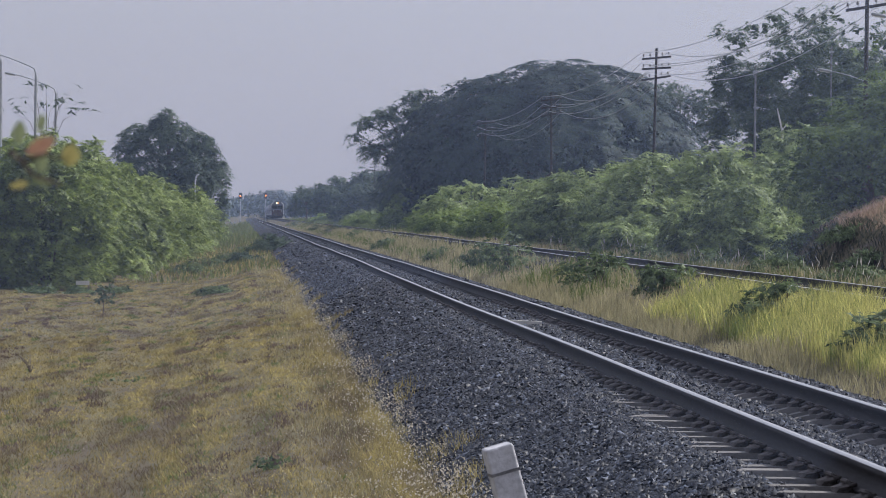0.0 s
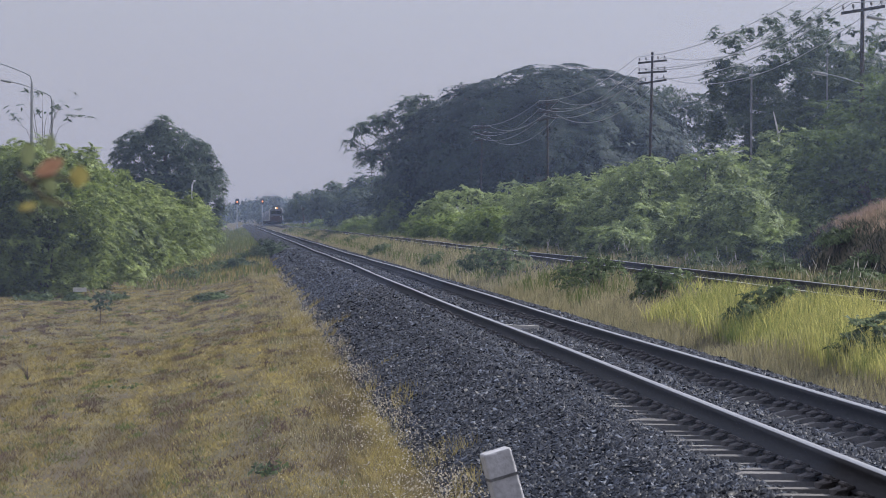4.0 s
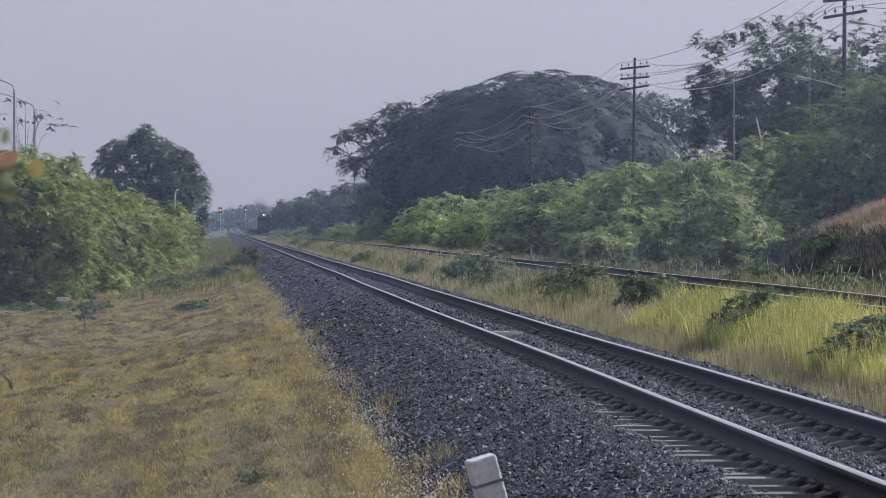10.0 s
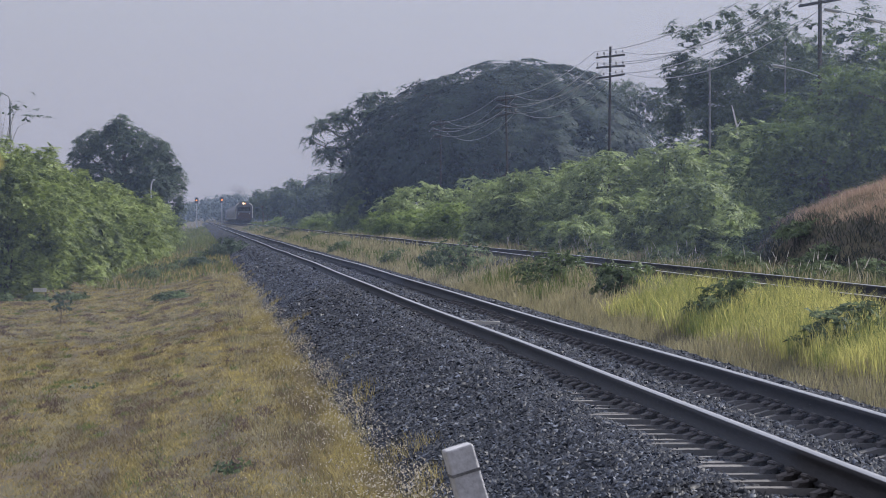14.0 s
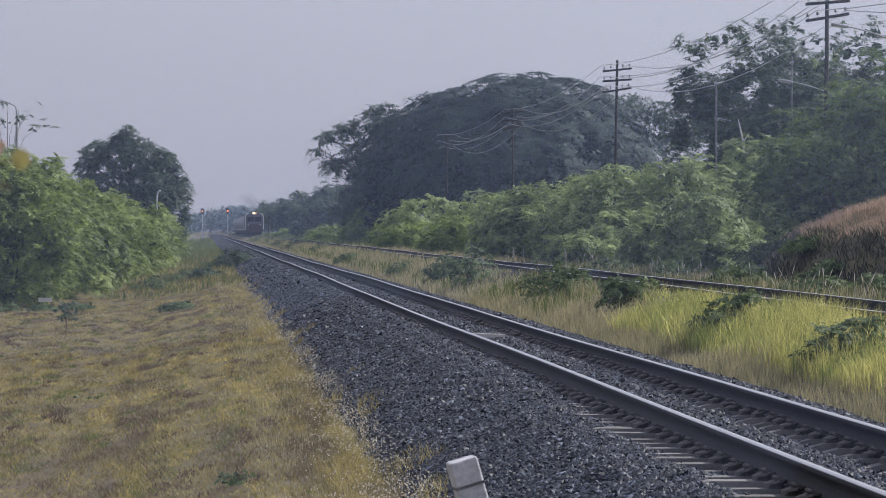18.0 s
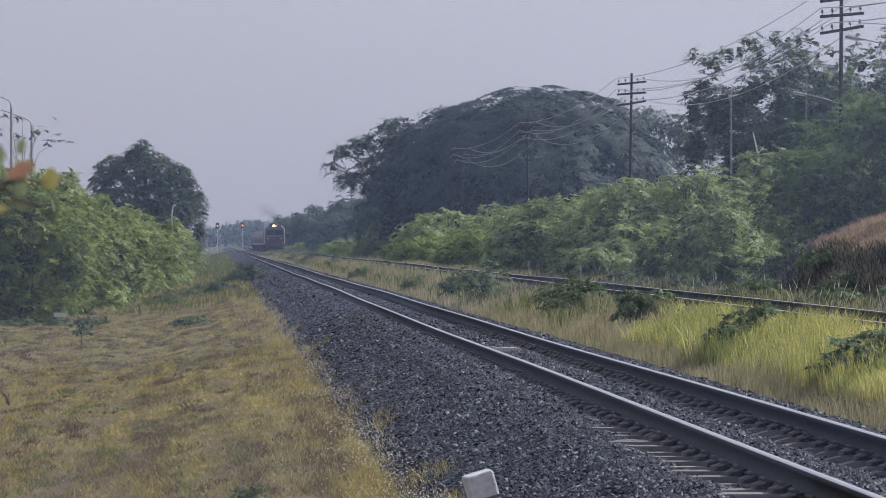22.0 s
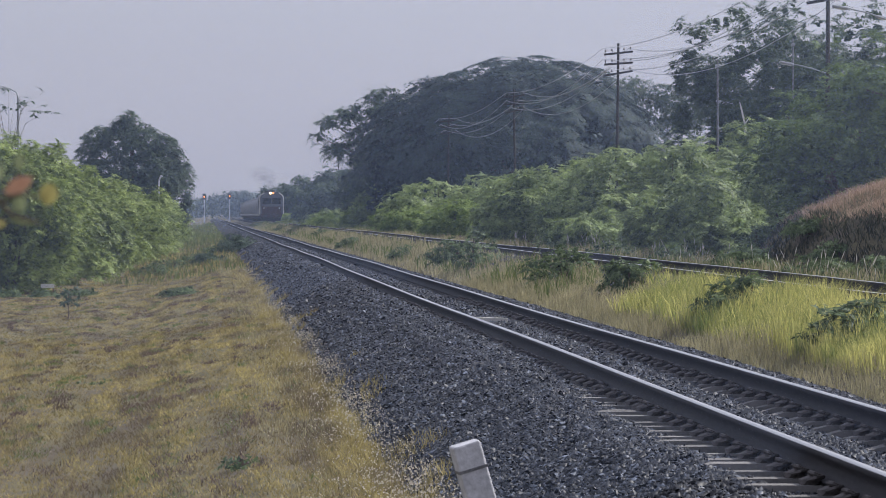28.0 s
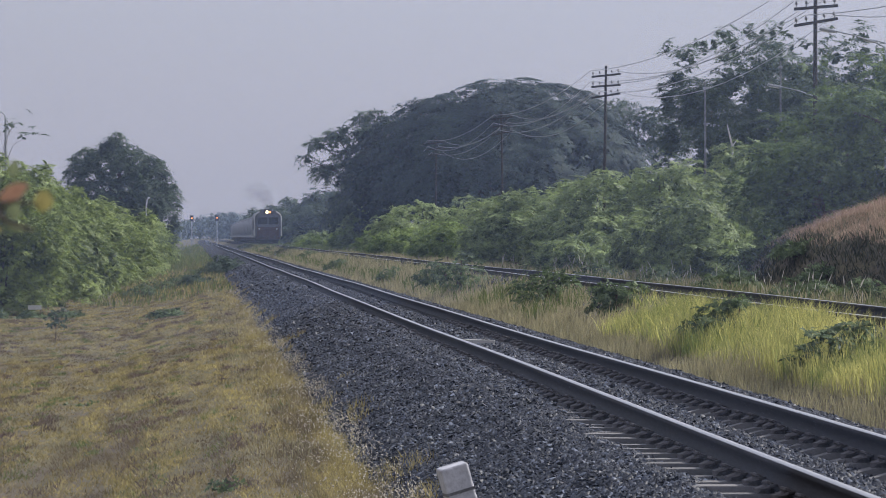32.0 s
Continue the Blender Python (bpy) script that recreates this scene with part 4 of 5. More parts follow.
# low weeds between the tracks
for i, (x, y, w, h) in enumerate([(1.8, 188, 2.3, 1.5), (0.2, 165, 1.6, 0.65), (6.5, 65, 1.3, 1.15), (6.3, 84, 1.3, 1.35), (6.4, 92, 1.1, 1.0), (6.5, 43, 0.95, 0.85), (6.35, 34.5, 0.8, 0.8), (6.7, 56, 1.0, 0.8), (10.3, 78, 1.2, 0.9), (10.3, 68, 1.1, 0.8), (10.2, 60, 1.0, 0.7), (11.7, 77, 1.0, 0.75), (12.5, 80, 1.2, 1.0), (10.9, 72, 1.2, 0.9), (11.3, 64, 0.9, 0.6), (12.3, 69, 1.0, 0.5), (12.7, 74, 1.0, 0.45), (11.6, 60, 1.0, 0.7), (10.3, 90, 1.2, 0.9), (10.3, 104, 1.5, 0.9), (-0.8, 106, 1.0, 0.4), (0.3, 30, 0.42, 0.2), (-1.67, 53, 0.9, 0.16), (-5.3, 116.4, 1.0, 0.4), (-6.6, 116, 1.2, 0.45), (-4.2, 117, 1.0, 0.4), (6.2, 110, 1.1, 0.7), (6.1, 150, 1.2, 0.7), (1.5, 222, 1.8, 0.8), (0.6, 196, 1.5, 0.6), (-0.6, 178, 1.8, 0.7), (0.2, 168, 1.2, 0.4), (-1.6, 165, 2.0, 0.9), (-2.2, 150, 1.6, 0.7), (6.6, 200, 1.3, 0.8), (6.9, 262, 1.5, 0.9), (6.4, 300, 1.6, 0.8), (6.9, 350, 1.8, 1.0), (6.5, 410, 1.8, 0.9)]):
    bush("weed", x, y, w * 1.15, w * 1.5, h * 0.78, M_LEAF_DARK if i < 2 else M_WEED, 9000 if i < 2 else 3200 if h > 0.3 else 500, 0.08 if i < 2 else 0.055 if h > 0.3 else 0.04, "low leafy green weed beside the track", 300 + i, group="low weeds", pad=0.3 if i < 2 else 0.17 if h > 0.3 else 0.1, wild=0.55)

# reeds with pale plumes behind the siding
def reeds():
    n = 260
    x, y = rng.uniform(9.8, 10.9, n), 48 * (115 / 48) ** rng.random(n)
    keep = wave(x, y, 2.2, 7.0) > 0.15
    x, y = x[keep], y[keep]
    n = len(x)
    h = rng.uniform(0.3, 0.72, n)
    z = ground_z(x, y)
    dx, dy = rng.normal(0, 0.28, n) * h, rng.normal(0, 0.1, n) * h
    base, tip = np.stack([x, y, z], -1), np.stack([x + dx, y + dy, z + h], -1)
    w = np.array([0.0022, 0, 0])
    low = base + (tip - base) * 0.68
    v = np.stack([base - w, base + w, low + w, low - w, low - w * 0.5, (low + tip) / 2 + w * 3.6, tip, (low + tip) / 2 - w * 3.6], 1)
    i = np.arange(n)[:, None] * 8
    f = np.concatenate([i + np.array([0, 1, 2, 3]), i + np.array([4, 5, 6, 7])], 0)
    return raw_mesh("reed_plumes", v.reshape(-1, 3), f)


tagged(put("reed_plumes", reeds(), M_PLUME), "pale feathery reed plumes behind the siding", "reeds", kind="stuff")

# sapling on the lawn
sap = tagged(empty("sapling", pose(-3.38, 87.6, float(ground_z(-3.38, 87.6)))), "small dark green sapling on the lawn", "sapling")
part("stem", tube([(0, 0, 0), (0.02, 0, 0.25), (0.0, 0, 0.5), (0.03, 0, 0.74)], [0.014, 0.012, 0.009, 0.005], 6), M_BARK, sap)
for k in range(9):
    a, z = k * 2.4, 0.3 + 0.05 * k
    bm = tube([(0, 0, z), (math.cos(a) * 0.15, math.sin(a) * 0.15, z + 0.07), (math.cos(a) * 0.28, math.sin(a) * 0.28, z + 0.03)], 0.005, 4)
    spray = part("twig", bm, M_BARK, sap)
    sr = np.random.default_rng(400 + k)
    c = np.array([(math.cos(a) * t, math.sin(a) * t, z + 0.07) for t in np.linspace(0.06, 0.3, 9)]) + sr.normal(0, 0.035, (9, 3))
    put("leaf_spray", raw_mesh("leaf_spray", *leaves(sr, c, np.zeros((9, 3)), 0.14, 1.0, 0.5)), M_LEAF_DARK, spray)

# bare twiggy shrub on the lawn
for k, (x, y, h) in enumerate([(-3.4, 58, 0.35), (-5.5, 92, 0.3)]):
    bare = tagged(empty("dry_shrub", pose(x, y, float(ground_z(x, y)))), "bare brown twiggy shrub on the dry lawn", "shrub")
    sr = np.random.default_rng(500 + k)
    for q in range(12):
        a, l2 = sr.uniform(0, 2 * math.pi), sr.uniform(0.5, 1.0) * h
        part("twig", tube([(0, 0, 0), (math.cos(a) * l2 * 0.3, math.sin(a) * l2 * 0.3, l2 * 0.6), (math.cos(a) * l2 * 0.8, math.sin(a) * l2 * 0.8, l2)], [0.006, 0.004, 0.002], 4), M_BARK, bare)

# small pale sign before the thicket
sign = tagged(empty("small_sign", pose(-5.2, 117.4, float(ground_z(-5.2, 117.4)))), "small pale rectangular sign on short stakes", "sign")
part("board", box(-0.22, 0.22, -0.015, 0.015, 0.26, 0.4, 0.005), M_TRIM, sign)
for q in (-0.2, 0.2):
    part("stake", box(q - 0.02, q + 0.02, 0.016, 0.04, -0.05, 0.38), M_BARK, sign)

# pale bent post above the far thicket
bent = tagged(empty("bent_post", pose(-3.05, 232, float(ground_z(-3.05, 232)))), "pale bent-topped steel post among shrubs", "post")
part("shaft", tube([(0, 0, 0), (0, 0, 4.5), (0.03, 0, 4.9), (0.14, 0, 5.15), (0.24, 0, 5.1)], [0.05, 0.05, 0.05, 0.055, 0.06], 8), M_WHITE, bent)

# broken pale trunk among the trees
snag = tagged(empty("dead_trunk", pose(19.3, 127, float(ground_z(19.3, 127)))), "broken pale dead trunk among green trees", "tree")
part("trunk", tube([(0.3, 0, 0), (0.15, 0, 2.8), (0.05, 0, 4.2), (-0.08, 0, 4.75), (-0.14, 0, 5.0)], [0.07, 0.055, 0.04, 0.03, 0.015], 7), M_WOODPALE, snag)
part("snapped_limb", tube([(0.05, 0, 4.2), (0.25, 0, 4.5)], [0.025, 0.01], 5), M_WOODPALE, snag)

# ---------------------------------------------------------------- distant woods
def woods():
    r = np.random.default_rng(77)
    v_all, f_all, base = [], [], 0
    for _ in range(210):
        y = r.uniform(980, 2000)
        px = r.uniform(-40, 330)
        x = px * y / 6300
        if abs(x - MAIN_X - 1.5) < 7 and y < 1550:
            continue
        h = (30 + 0.09 * max(px, 0) + r.uniform(-9, 9) + 6 * math.sin(px / 23.0)) * y / 6300 + 1.5
        k = 280
        d = r.normal(size=(k, 3))
        d /= np.linalg.norm(d, axis=1, keepdims=True)
        c = np.array([x, y, 0.52 * h]) + d * np.array([h * 0.42, h * 0.4, h * 0.48]) * r.uniform(0.4, 1.05, (k, 1))
        v, f = leaves(r, c, d, 1.3, 0.5, 0.7)
        v_all.append(v)
        f_all.append(f + base)
        base += len(v)
    return raw_mesh("distant_woods", np.concatenate(v_all), np.concatenate(f_all))


tagged(put("distant_woods", woods(), M_FAR), "woods closing the far end of the line, leaves tinted blue-green for haze", "woods", kind="stuff")

# a few added translucent sheets across the line, imitating haze over the distance
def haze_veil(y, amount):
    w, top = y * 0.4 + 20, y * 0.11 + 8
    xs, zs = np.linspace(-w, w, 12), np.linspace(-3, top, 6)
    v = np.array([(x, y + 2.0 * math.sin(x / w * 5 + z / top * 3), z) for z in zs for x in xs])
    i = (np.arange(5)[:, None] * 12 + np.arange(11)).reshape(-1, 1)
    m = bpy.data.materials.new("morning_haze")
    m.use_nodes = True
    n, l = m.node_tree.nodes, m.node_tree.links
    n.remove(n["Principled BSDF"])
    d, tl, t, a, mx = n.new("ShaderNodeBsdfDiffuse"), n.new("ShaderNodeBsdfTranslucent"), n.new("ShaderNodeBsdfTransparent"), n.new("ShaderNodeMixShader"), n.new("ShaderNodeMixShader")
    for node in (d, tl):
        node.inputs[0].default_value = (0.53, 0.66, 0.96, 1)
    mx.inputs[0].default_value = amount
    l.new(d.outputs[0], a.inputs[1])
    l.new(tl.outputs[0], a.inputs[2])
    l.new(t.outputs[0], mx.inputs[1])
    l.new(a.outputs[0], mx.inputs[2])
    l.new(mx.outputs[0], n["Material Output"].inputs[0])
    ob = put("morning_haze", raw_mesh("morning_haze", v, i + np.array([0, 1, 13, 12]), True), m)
    return tagged(ob, "translucent bluish sheet standing in for haze across the line", "haze", kind="stuff")


# the nearest sheet lifts every dark tone, like glare in the lens
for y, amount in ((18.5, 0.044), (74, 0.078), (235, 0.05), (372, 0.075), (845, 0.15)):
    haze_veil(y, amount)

# ---------------------------------------------------------------- telegraph line
POLES = [(16.7, 45), (16.7, 95), (16.75, 145), (17.25, 198), (17.0, 250), (16.7, 300), (16.7, 350), (16.7, 400), (16.7, 450)]
ARMS = [7.85, 7.42, 7.02]


def telegraph_pole(x, y, lean):
    root = tagged(empty("telegraph_pole", pose(x, y, float(ground_z(x, y)) - 0.1, 0, lean, 0)), "dark old telegraph pole with three crossarms and insulators", "pole", "telegraph poles")
    g = float(ground_z(x, y)) - 0.1
    part("shaft", tube([(0, 0, 0), (0, 0, 8.25 - g)], [0.075, 0.05], 8), M_POLE, root)
    for k, z in enumerate(ARMS):
        arm = part("crossarm", box(-0.6, 0.6, -0.11, -0.05, -0.04, 0.04, 0.006), M_POLE, root, at=pose(0, 0, z - g, 0, (-7, -5, -10)[k], 0))
        for ix in (-0.52, -0.25, 0.25, 0.52):
            bm = tube([(ix, -0.08, 0.04), (ix, -0.08, 0.11)], 0.012, 5)
            tube([(ix, -0.08, 0.1), (ix, -0.08, 0.14), (ix, -0.08, 0.17), (ix, -0.08, 0.2)], [0.035, 0.04, 0.028, 0.02], 7, bm)
            part("insulator", bm, M_CERAMIC, arm)
    return root


for i, (x, y) in enumerate(POLES):
    telegraph_pole(x, y, [0.0, 0.3, 0.9, -0.6, 0.5, 0, 0.8, -0.4, 0.3][i])


def wire(points, sag, label, group, r=0.0115):
    bm = bmesh.new()
    pts = []
    for a, b in zip(points, points[1:]):
        for k in range(10):
            t = k / 10
            p = Vector(a).lerp(Vector(b), t)
            p.z -= sag * 4 * t * (1 - t)
            pts.append(p)
    pts.append(Vector(points[-1]))
    tube(pts, r, 4, bm)
    me = bpy.data.meshes.new("overhead_wire")
    bm.to_mesh(me)
    bm.free()
    return tagged(put("overhead_wire", me, M_WIRE), label, "wire", group)


for ix, z, sag in ((-0.52, ARMS[0], 0.5), (0.52, ARMS[0], 0.9), (-0.52, ARMS[1], 0.8), (0.25, ARMS[1], 0.55), (-0.25, ARMS[2], 0.7), (0.52, ARMS[2], 1.0)):
    wire([(x + ix, y - 0.08, z + 0.19) for x, y in POLES], sag, "thin sagging telegraph wire strung between poles", "telegraph wires")

# ---------------------------------------------------------------- lamps and poles
def street_lamp(x, y, h, reach, label, rise=0.5, curve=True):
    g = float(ground_z(x, y))
    root = tagged(empty("street_lamp", pose(x, y, g)), label, "street lamp", "street lamps")
    part("pole", tube([(0, 0, 0), (0, 0, (h - g) * 0.5), (0, 0, h - g - 0.35)], [0.085, 0.07, 0.05], 8), M_GALV, root)
    s = -1 if reach < 0 else 1
    part("arm", tube([(0, 0, h - g - 0.36), (s * 0.06, 0, h - g - 0.12), (s * 0.28, 0, h - g), (reach * 0.6, 0, h - g + rise * 0.6), (reach, 0, h - g + rise)], [0.034, 0.026, 0.022, 0.02, 0.018], 7), M_GALV, root)
    head = part("lamp_head", box(-0.24, 0.24, -0.1, 0.1, -0.035, 0.05, 0.03), M_GALV, root, at=pose(reach + s * 0.25, 0, h - g + rise + 0.02, 0, -s * 10, 0))
    part("lens", box(-0.16, 0.16, -0.07, 0.07, -0.055, -0.035), M_TRIM, head)
    return root


for x, y, h in ((-8.2, 157, 6.8), (-8.1, 140, 7.0), (-8.25, 122, 6.75)):
    street_lamp(x, y, h, -1.75, "grey steel street lamp with a long curved arm")
for x, y, h in ((20.25, 103, 6.9), (23.25, 112, 7.1), (21.3, 119, 5.95), (21.45, 135, 5.15)):
    street_lamp(x, y, h, -1.5, "grey street lamp half hidden by trees", rise=0.35)
for x, y, h in ((17.35, 120, 6.3), (20.6, 124, 7.2)):
    root = tagged(empty("utility_pole", pose(x, y, 0.2)), "slim pale concrete utility pole among trees", "pole", "utility poles")
    part("shaft", tube([(0, 0, 0), (0, 0, h)], [0.05, 0.03], 8), M_BAND, root)
    part("clamp", box(-0.07, 0.07, -0.07, 0.07, h - 0.25, h - 0.17, 0.01), M_GALV, root)

# ---------------------------------------------------------------- signals
def signal(x, y, h):
    g = float(ground_z(x, y))
    root = tagged(empty("railway_signal", pose(x, y, g)), "colour-light railway signal showing a red-orange lamp", "signal", "railway signals")
    part("mast", tube([(0, 0, 0), (0, 0, h - g)], [0.09, 0.07], 8), M_GALV, root)
    head = part("signal_head", box(-0.45, 0.45, -0.16, 0.12, h - g - 1.0, h - g + 0.5, 0.08), M_BLACK, root)
    for k, z in enumerate((h - g + 0.2, h - g - 0.27, h - g - 0.74)):
        part("hood", tube([(0, -0.16, z + 0.02), (0, -0.42, z + 0.04)], [0.2, 0.2], 10, cap=False), M_BLACK, head)
        bm = bmesh.new()
        bmesh.ops.create_circle(bm, cap_ends=True, radius=0.2, segments=14, matrix=pose(0, -0.172, z, 90, 0, 0))
        part("lens", bm, M_SIGNAL if k == 1 else M_GLASS, head)
    part("ladder", box(-0.15, 0.15, 0.14, 0.18, 0.0, h - g - 0.4), M_GALV, root)
    return root


signal(-0.4, 900, 6.2)
signal(5.95, 900, 6.3)

# ---------------------------------------------------------------- train
def wheelset(parent, y, at_x=0.0):
    w = part("wheelset", tube([(-0.57, y, 0.42), (-0.47, y, 0.42)], 0.42, 14, tube([(-0.6, y, 0.42), (0.6, y, 0.42)], 0.08, 6, tube([(0.47, y, 0.42), (0.57, y, 0.42)], 0.42, 14))), M_FRAME, parent)
    return w


def bogie(parent, y, axles, gap):
    b = part("bogie", box(-0.95, 0.95, y - gap * axles / 2, y + gap * axles / 2, 0.4, 0.78, 0.05), M_FRAME, parent)
    for k in range(axles):
        wheelset(b, y + (k - (axles - 1) / 2) * gap)


def roof_profile(half, low, eave, top):
    return [(-half, low), (-half, eave)] + [(-half * math.cos(a), eave + (top - eave) * math.sin(a)) for a in [math.pi * k / 12 for k in range(1, 12)]] + [(half, eave), (half, low)]


def prism(profile, y0, y1):
    bm = bmesh.new()
    a = [bm.verts.new((x, y0, z)) for x, z in profile]
    b = [bm.verts.new((x, y1, z)) for x, z in profile]
    for k in range(len(a)):
        j = (k + 1) % len(a)
        bm.faces.new((a[k], b[k], b[j], a[j]))
    bm.faces.new(a)
    bm.faces.new(b[::-1])
    bmesh.ops.recalc_face_normals(bm, faces=bm.faces)
    return bm


def locomotive():
    """Nose at y = 0, body towards +y, rail top at z = 0."""
    root = tagged(empty("diesel_locomotive"), "dark diesel locomotive with lit headlamp hauling wagons", "locomotive")
    part("body", prism(roof_profile(1.45, 1.0, 3.15, 3.85), 0.25, 16.0), M_LOCO, root)
    part("nose", prism([(-1.3, 1.0), (-1.3, 3.1), (-0.9, 3.5), (0.9, 3.5), (1.3, 3.1), (1.3, 1.0)], 0.0, 0.3), M_LOCO, root)
    part("nose_panel", box(-1.2, 1.2, -0.03, 0.02, 1.05, 1.95, 0.02), M_MAROON, root, "maroon lower nose panel")
    for s in (-1, 1):
        w = part("windscreen", box(min(s * 0.06, s * 1.12), max(s * 0.06, s * 1.12), -0.035, 0.02, 2.25, 3.0, 0.02), M_GLASS, root, "dark windscreen pane")
        part("wiper", tube([(s * 0.55, -0.05, 2.25), (s * 0.75, -0.05, 2.75)], 0.012, 4), M_BLACK, w)
        part("corner_rail", tube([(s * 1.46, 0.2, 1.0), (s * 1.46, 0.2, 3.1), (s * 1.28, 0.2, 3.4), (s * 0.9, 0.2, 3.65)], 0.075, 6), M_TRIM, root, "cream edge of the cab")
        part("marker_lamp", tube([(s * 0.95, -0.06, 1.75), (s * 0.95, 0.0, 1.75)], 0.09, 10), M_TRIM, root)
        part("buffer", tube([(s * 0.75, 0.0, 0.85), (s * 0.75, -0.35, 0.85), (s * 0.75, -0.36, 0.85), (s * 0.75, -0.42, 0.85)], [0.08, 0.08, 0.2, 0.2], 10), M_FRAME, root)
        for y in (1.6, 14.6):
            part("cab_door", box(s * 1.45 - 0.015, s * 1.45 + 0.015, y - 0.3, y + 0.3, 1.1, 3.0, 0.01), M_LOCO, root)
        for y in (0.9, 2.4):
            part("side_window", box(s * 1.45 - 0.02, s * 1.45 + 0.02, y - 0.3, y + 0.3, 2.2, 2.9, 0.01), M_GLASS, root)
        for k in range(5):
            part("louvre_panel", box(s * 1.45 - 0.02, s * 1.45 + 0.02, 4.2 + k * 1.9, 5.6 + k * 1.9, 1.7, 2.8, 0.01), M_FRAME, root)
        part("fuel_tank", box(min(s * 0.1, s * 1.2), max(s * 0.1, s * 1.2), 6.4, 9.6, 0.4, 1.0, 0.05), M_FRAME, root)
    part("headlamp", tube([(-0.12, -0.1, 3.6), (-0.12, 0.3, 3.6)], 0.16, 12), M_LAMP, root, "bright warm headlamp")
    # added amber disc, standing for the glow of the single headlamp
    part("headlamp", tube([(0.2, -0.1, 3.58), (0.2, 0.3, 3.58)], 0.13, 12), M_LAMP_GLOW, root, "amber disc for the headlamp's glow")
    part("headlamp_case", box(-0.42, 0.42, -0.06, 0.3, 3.4, 3.8, 0.03), M_BLACK, root)
    part("buffer_beam", box(-1.3, 1.3, -0.05, 0.3, 0.6, 1.05, 0.02), M_MAROON, root)
    part("coupler", box(-0.15, 0.15, -0.5, 0.0, 0.7, 0.95, 0.04), M_FRAME, root)
    part("plough", prism([(-1.1, 0.15), (-1.2, 0.6), (1.2, 0.6), (1.1, 0.15)], -0.15, 0.1), M_BLACK, root)
    part("horn", tube([(0.5, 0.5, 3.75), (0.5, 0.15, 3.82)], [0.03, 0.08], 8), M_GALV, root)
    part("exhaust_stack", box(-0.3, 0.3, 7.2, 8.2, 3.8, 4.0, 0.02), M_BLACK, root)
    part("roof_fan", tube([(0, 11, 3.8), (0, 11, 3.95)], 0.6, 16), M_FRAME, root)
    bogie(root, 3.4, 3, 1.5)
    bogie(root, 12.6, 3, 1.5)
    return root


def tank_wagon():
    """Front end at y = 0, towards +y."""
    root = tagged(empty("tank_wagon"), "grey cylindrical tank wagon with a grimy underframe", "wagon", "wagons of the train")
    part("tank", tube([(0, 0.5, 2.15), (0, 0.56, 2.15), (0, 0.72, 2.15), (0, 1.0, 2.15), (0, 11.6, 2.15), (0, 11.9, 2.15), (0, 12.05, 2.15), (0, 12.1, 2.15)], [0.45, 0.8, 1.05, 1.18, 1.18, 1.05, 0.8, 0.45], 22), M_TANK, root, smooth=True)
    for k in range(5):
        part("tank_band", tube([(0, 1.6 + k * 2.3, 2.15), (0, 1.7 + k * 2.3, 2.15)], 1.184, 22), M_TANK, root)
    part("dome", tube([(0, 6.3, 3.2), (0, 6.3, 3.5), (0, 6.3, 3.56)], [0.45, 0.45, 0.35], 14), M_TANK, root)
    part("walkway", box(-0.35, 0.35, 2.0, 10.6, 3.32, 3.37), M_GALV, root)
    part("ladder", box(-1.24, -1.18, 6.0, 6.45, 1.0, 3.3), M_GALV, root)
    for s in (-1, 1):
        part("sill", box(s * 1.22 - 0.06, s * 1.22 + 0.06, 0.1, 12.5, 0.82, 1.08, 0.01), M_SILL, root)
        part("end_rail", tube([(s * 1.1, 0.15, 1.05), (s * 1.1, 0.15, 1.9), (0, 0.15, 1.95)], 0.025, 5), M_SILL, root)
    part("underframe", box(-0.9, 0.9, 0.0, 12.6, 0.75, 1.0, 0.02), M_FRAME, root)
    part("coupler", box(-0.12, 0.12, -0.35, 0.0, 0.75, 0.95, 0.02), M_FRAME, root)
    bogie(root, 2.0, 2, 1.7)
    bogie(root, 10.6, 2, 1.7)
    return root


def smoke():
    root = tagged(empty("diesel_smoke"), "thin grey diesel smoke drifting over the locomotive", "smoke")
    for x, y, z, r in ((0.1, 8, 4.7, 1.0), (-0.3, 11, 5.3, 1.5), (-0.9, 15, 6.0, 2.1)):
        bm = bmesh.new()
        bmesh.ops.create_circle(bm, cap_ends=True, radius=1.0, segments=28)
        part("smoke_puff", bm, M_SMOKE, root, at=pose(x, y, z, 90, 0, 0) @ Matrix.Diagonal((r, r * 0.7, r, 1)))
    return root


LOCO = locomotive()
WAGONS = [tank_wagon()]
for k in range(19):
    WAGONS.append(copy_thing(WAGONS[0], pose(0, 0, 0)))
SMOKE = smoke()

# ---------------------------------------------------------------- twig close to the camera
def leaf_mesh(length, width):
    bm = bmesh.new()
    rows = []
    for k in range(9):
        t = k / 8
        w = width * 0.5 * math.sin(math.pi * min(1, t * 0.96 + 0.02)) ** 0.8
        rows.append([bm.verts.new((s * w, -0.08 * length * math.sin(math.pi * t) * abs(s), t * length)) for s in (-1, -0.5, 0, 0.5, 1)])
    for a, b in zip(rows, rows[1:]):
        for j in range(4):
            bm.faces.new((a[j], a[j + 1], b[j + 1], b[j]))
    return bm


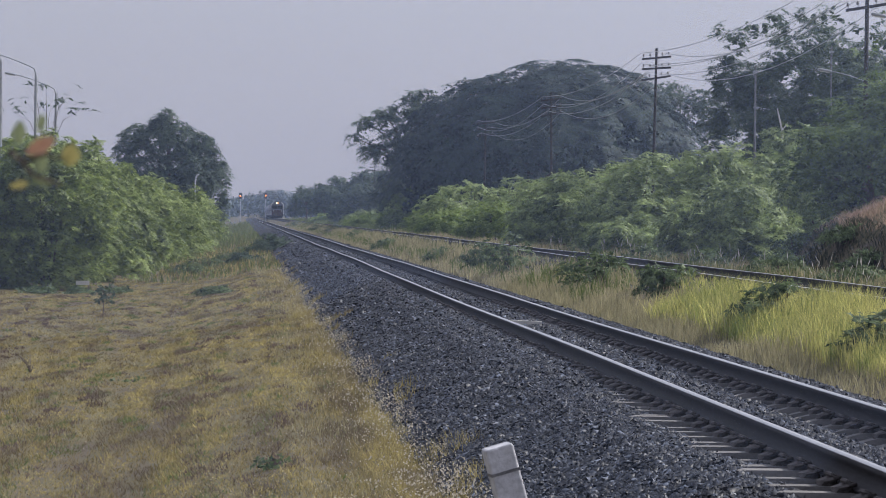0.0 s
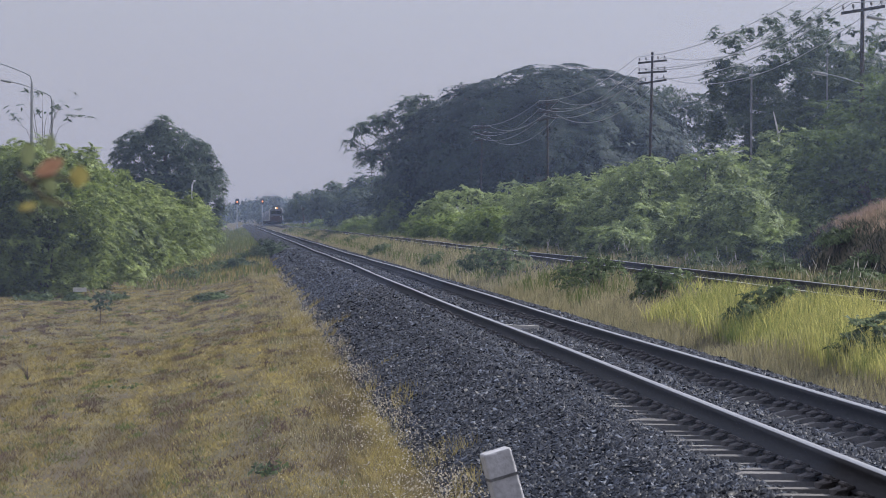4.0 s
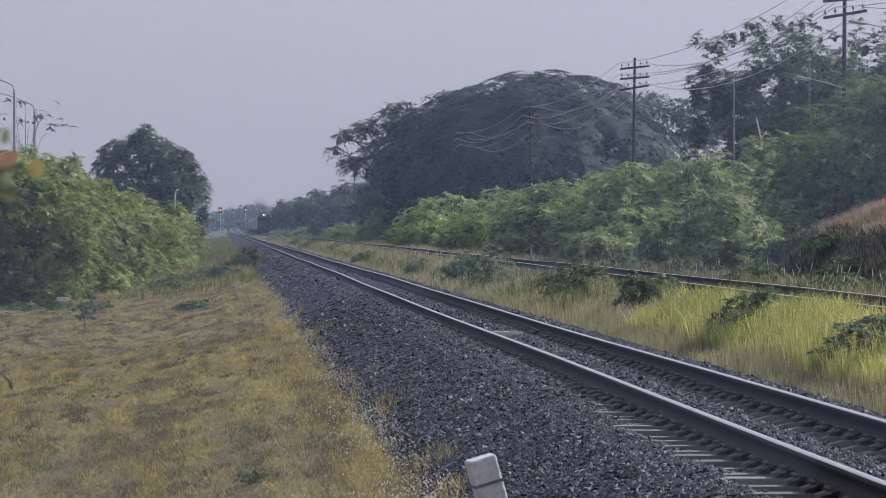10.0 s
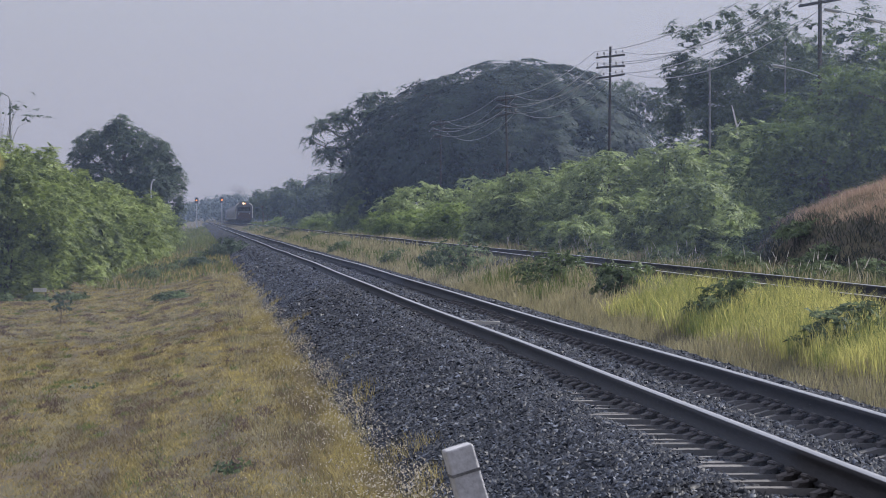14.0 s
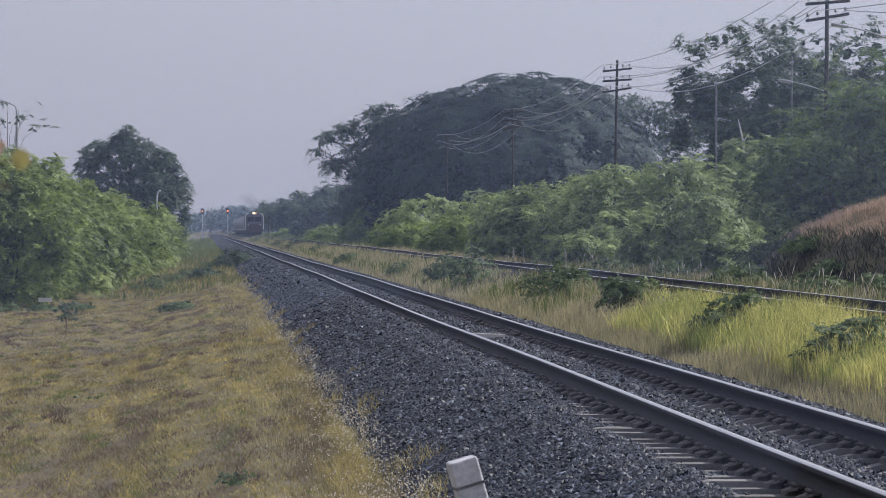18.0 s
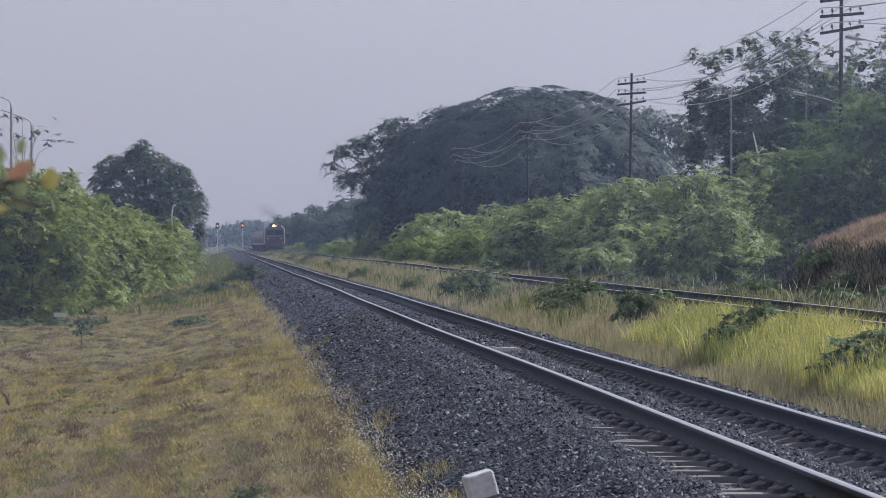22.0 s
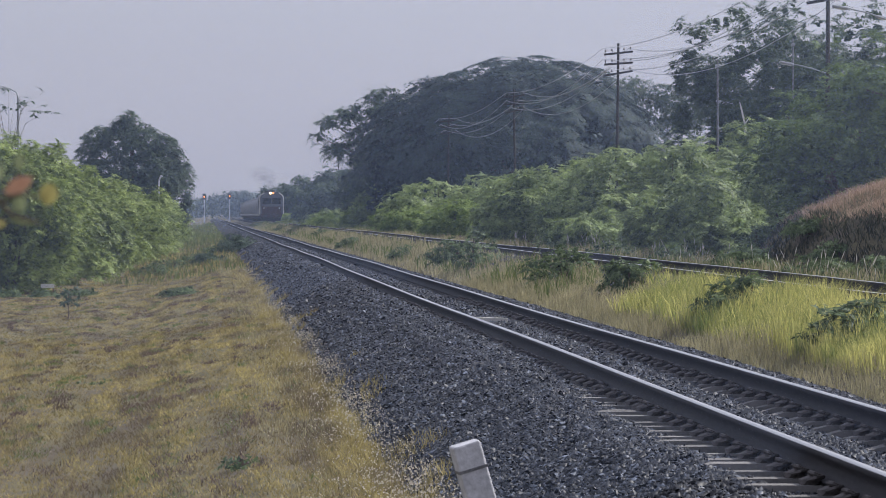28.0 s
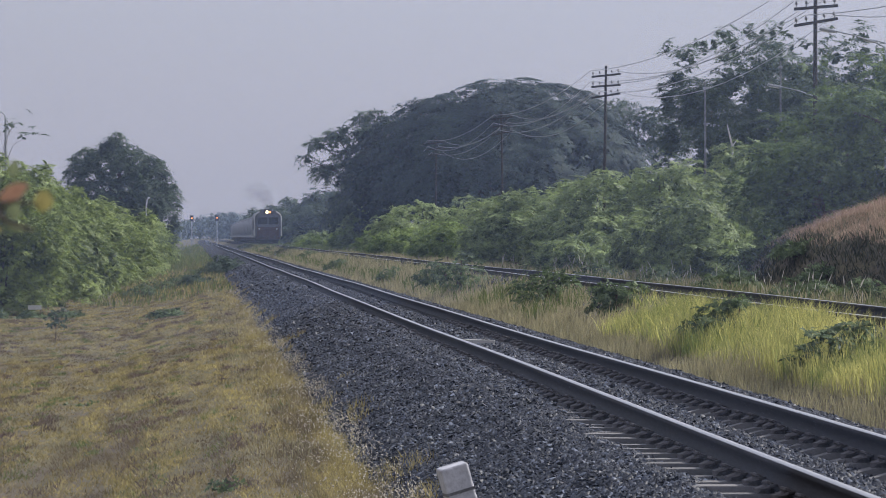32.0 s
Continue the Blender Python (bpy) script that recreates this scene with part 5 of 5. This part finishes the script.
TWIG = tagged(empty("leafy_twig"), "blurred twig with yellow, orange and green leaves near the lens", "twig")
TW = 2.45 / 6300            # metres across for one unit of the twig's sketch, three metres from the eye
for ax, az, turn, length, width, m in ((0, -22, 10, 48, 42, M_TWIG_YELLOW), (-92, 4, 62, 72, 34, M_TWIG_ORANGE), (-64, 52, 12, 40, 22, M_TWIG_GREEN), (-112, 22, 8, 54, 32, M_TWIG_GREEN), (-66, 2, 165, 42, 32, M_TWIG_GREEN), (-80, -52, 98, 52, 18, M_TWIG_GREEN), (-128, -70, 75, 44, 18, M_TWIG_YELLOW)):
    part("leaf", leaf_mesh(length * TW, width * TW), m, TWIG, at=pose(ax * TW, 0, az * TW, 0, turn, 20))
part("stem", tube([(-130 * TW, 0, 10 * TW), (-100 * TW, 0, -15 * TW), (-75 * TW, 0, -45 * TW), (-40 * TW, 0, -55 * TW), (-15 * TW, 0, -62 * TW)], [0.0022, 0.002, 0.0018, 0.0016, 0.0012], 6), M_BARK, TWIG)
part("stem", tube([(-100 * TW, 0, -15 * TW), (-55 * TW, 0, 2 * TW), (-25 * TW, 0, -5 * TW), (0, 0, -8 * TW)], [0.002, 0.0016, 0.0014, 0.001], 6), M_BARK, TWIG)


# ---------------------------------------------------------------- motion of things
# seconds, distance of the locomotive's nose along the line
RUN = [(0, 822), (3, 787), (6, 749), (9, 707), (12, 663), (14, 634), (17, 592), (19, 564), (21, 537), (23, 510), (25, 483), (28, 443), (30, 416), (32, 390)]
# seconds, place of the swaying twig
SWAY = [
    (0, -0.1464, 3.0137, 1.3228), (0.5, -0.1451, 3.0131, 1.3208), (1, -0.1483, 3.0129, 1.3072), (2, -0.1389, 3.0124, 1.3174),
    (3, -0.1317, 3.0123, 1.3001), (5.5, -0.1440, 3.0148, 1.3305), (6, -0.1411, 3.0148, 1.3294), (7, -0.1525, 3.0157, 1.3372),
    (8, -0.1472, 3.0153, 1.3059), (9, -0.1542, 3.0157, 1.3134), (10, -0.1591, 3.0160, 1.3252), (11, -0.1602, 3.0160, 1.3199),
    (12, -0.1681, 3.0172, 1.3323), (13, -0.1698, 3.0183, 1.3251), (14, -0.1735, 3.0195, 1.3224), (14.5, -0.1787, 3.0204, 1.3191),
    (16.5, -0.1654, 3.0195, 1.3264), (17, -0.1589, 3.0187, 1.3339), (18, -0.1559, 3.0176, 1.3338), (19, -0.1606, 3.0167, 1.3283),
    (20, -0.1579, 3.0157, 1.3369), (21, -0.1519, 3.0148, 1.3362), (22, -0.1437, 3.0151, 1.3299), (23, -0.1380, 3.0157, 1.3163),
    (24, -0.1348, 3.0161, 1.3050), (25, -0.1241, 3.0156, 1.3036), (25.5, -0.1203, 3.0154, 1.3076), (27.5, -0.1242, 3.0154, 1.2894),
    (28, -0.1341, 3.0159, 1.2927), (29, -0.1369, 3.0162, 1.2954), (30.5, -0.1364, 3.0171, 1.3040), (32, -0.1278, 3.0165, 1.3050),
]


def motions():
    for k, thing in enumerate([LOCO, SMOKE] + WAGONS):
        back = 0 if k < 2 else 16.7 + (k - 2) * 13.2
        walk(thing, [(t, pose(SIDE_X, y + back, SIDE_Z)) for t, y in RUN])
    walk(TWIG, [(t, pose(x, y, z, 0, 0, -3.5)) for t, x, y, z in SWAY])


motions()
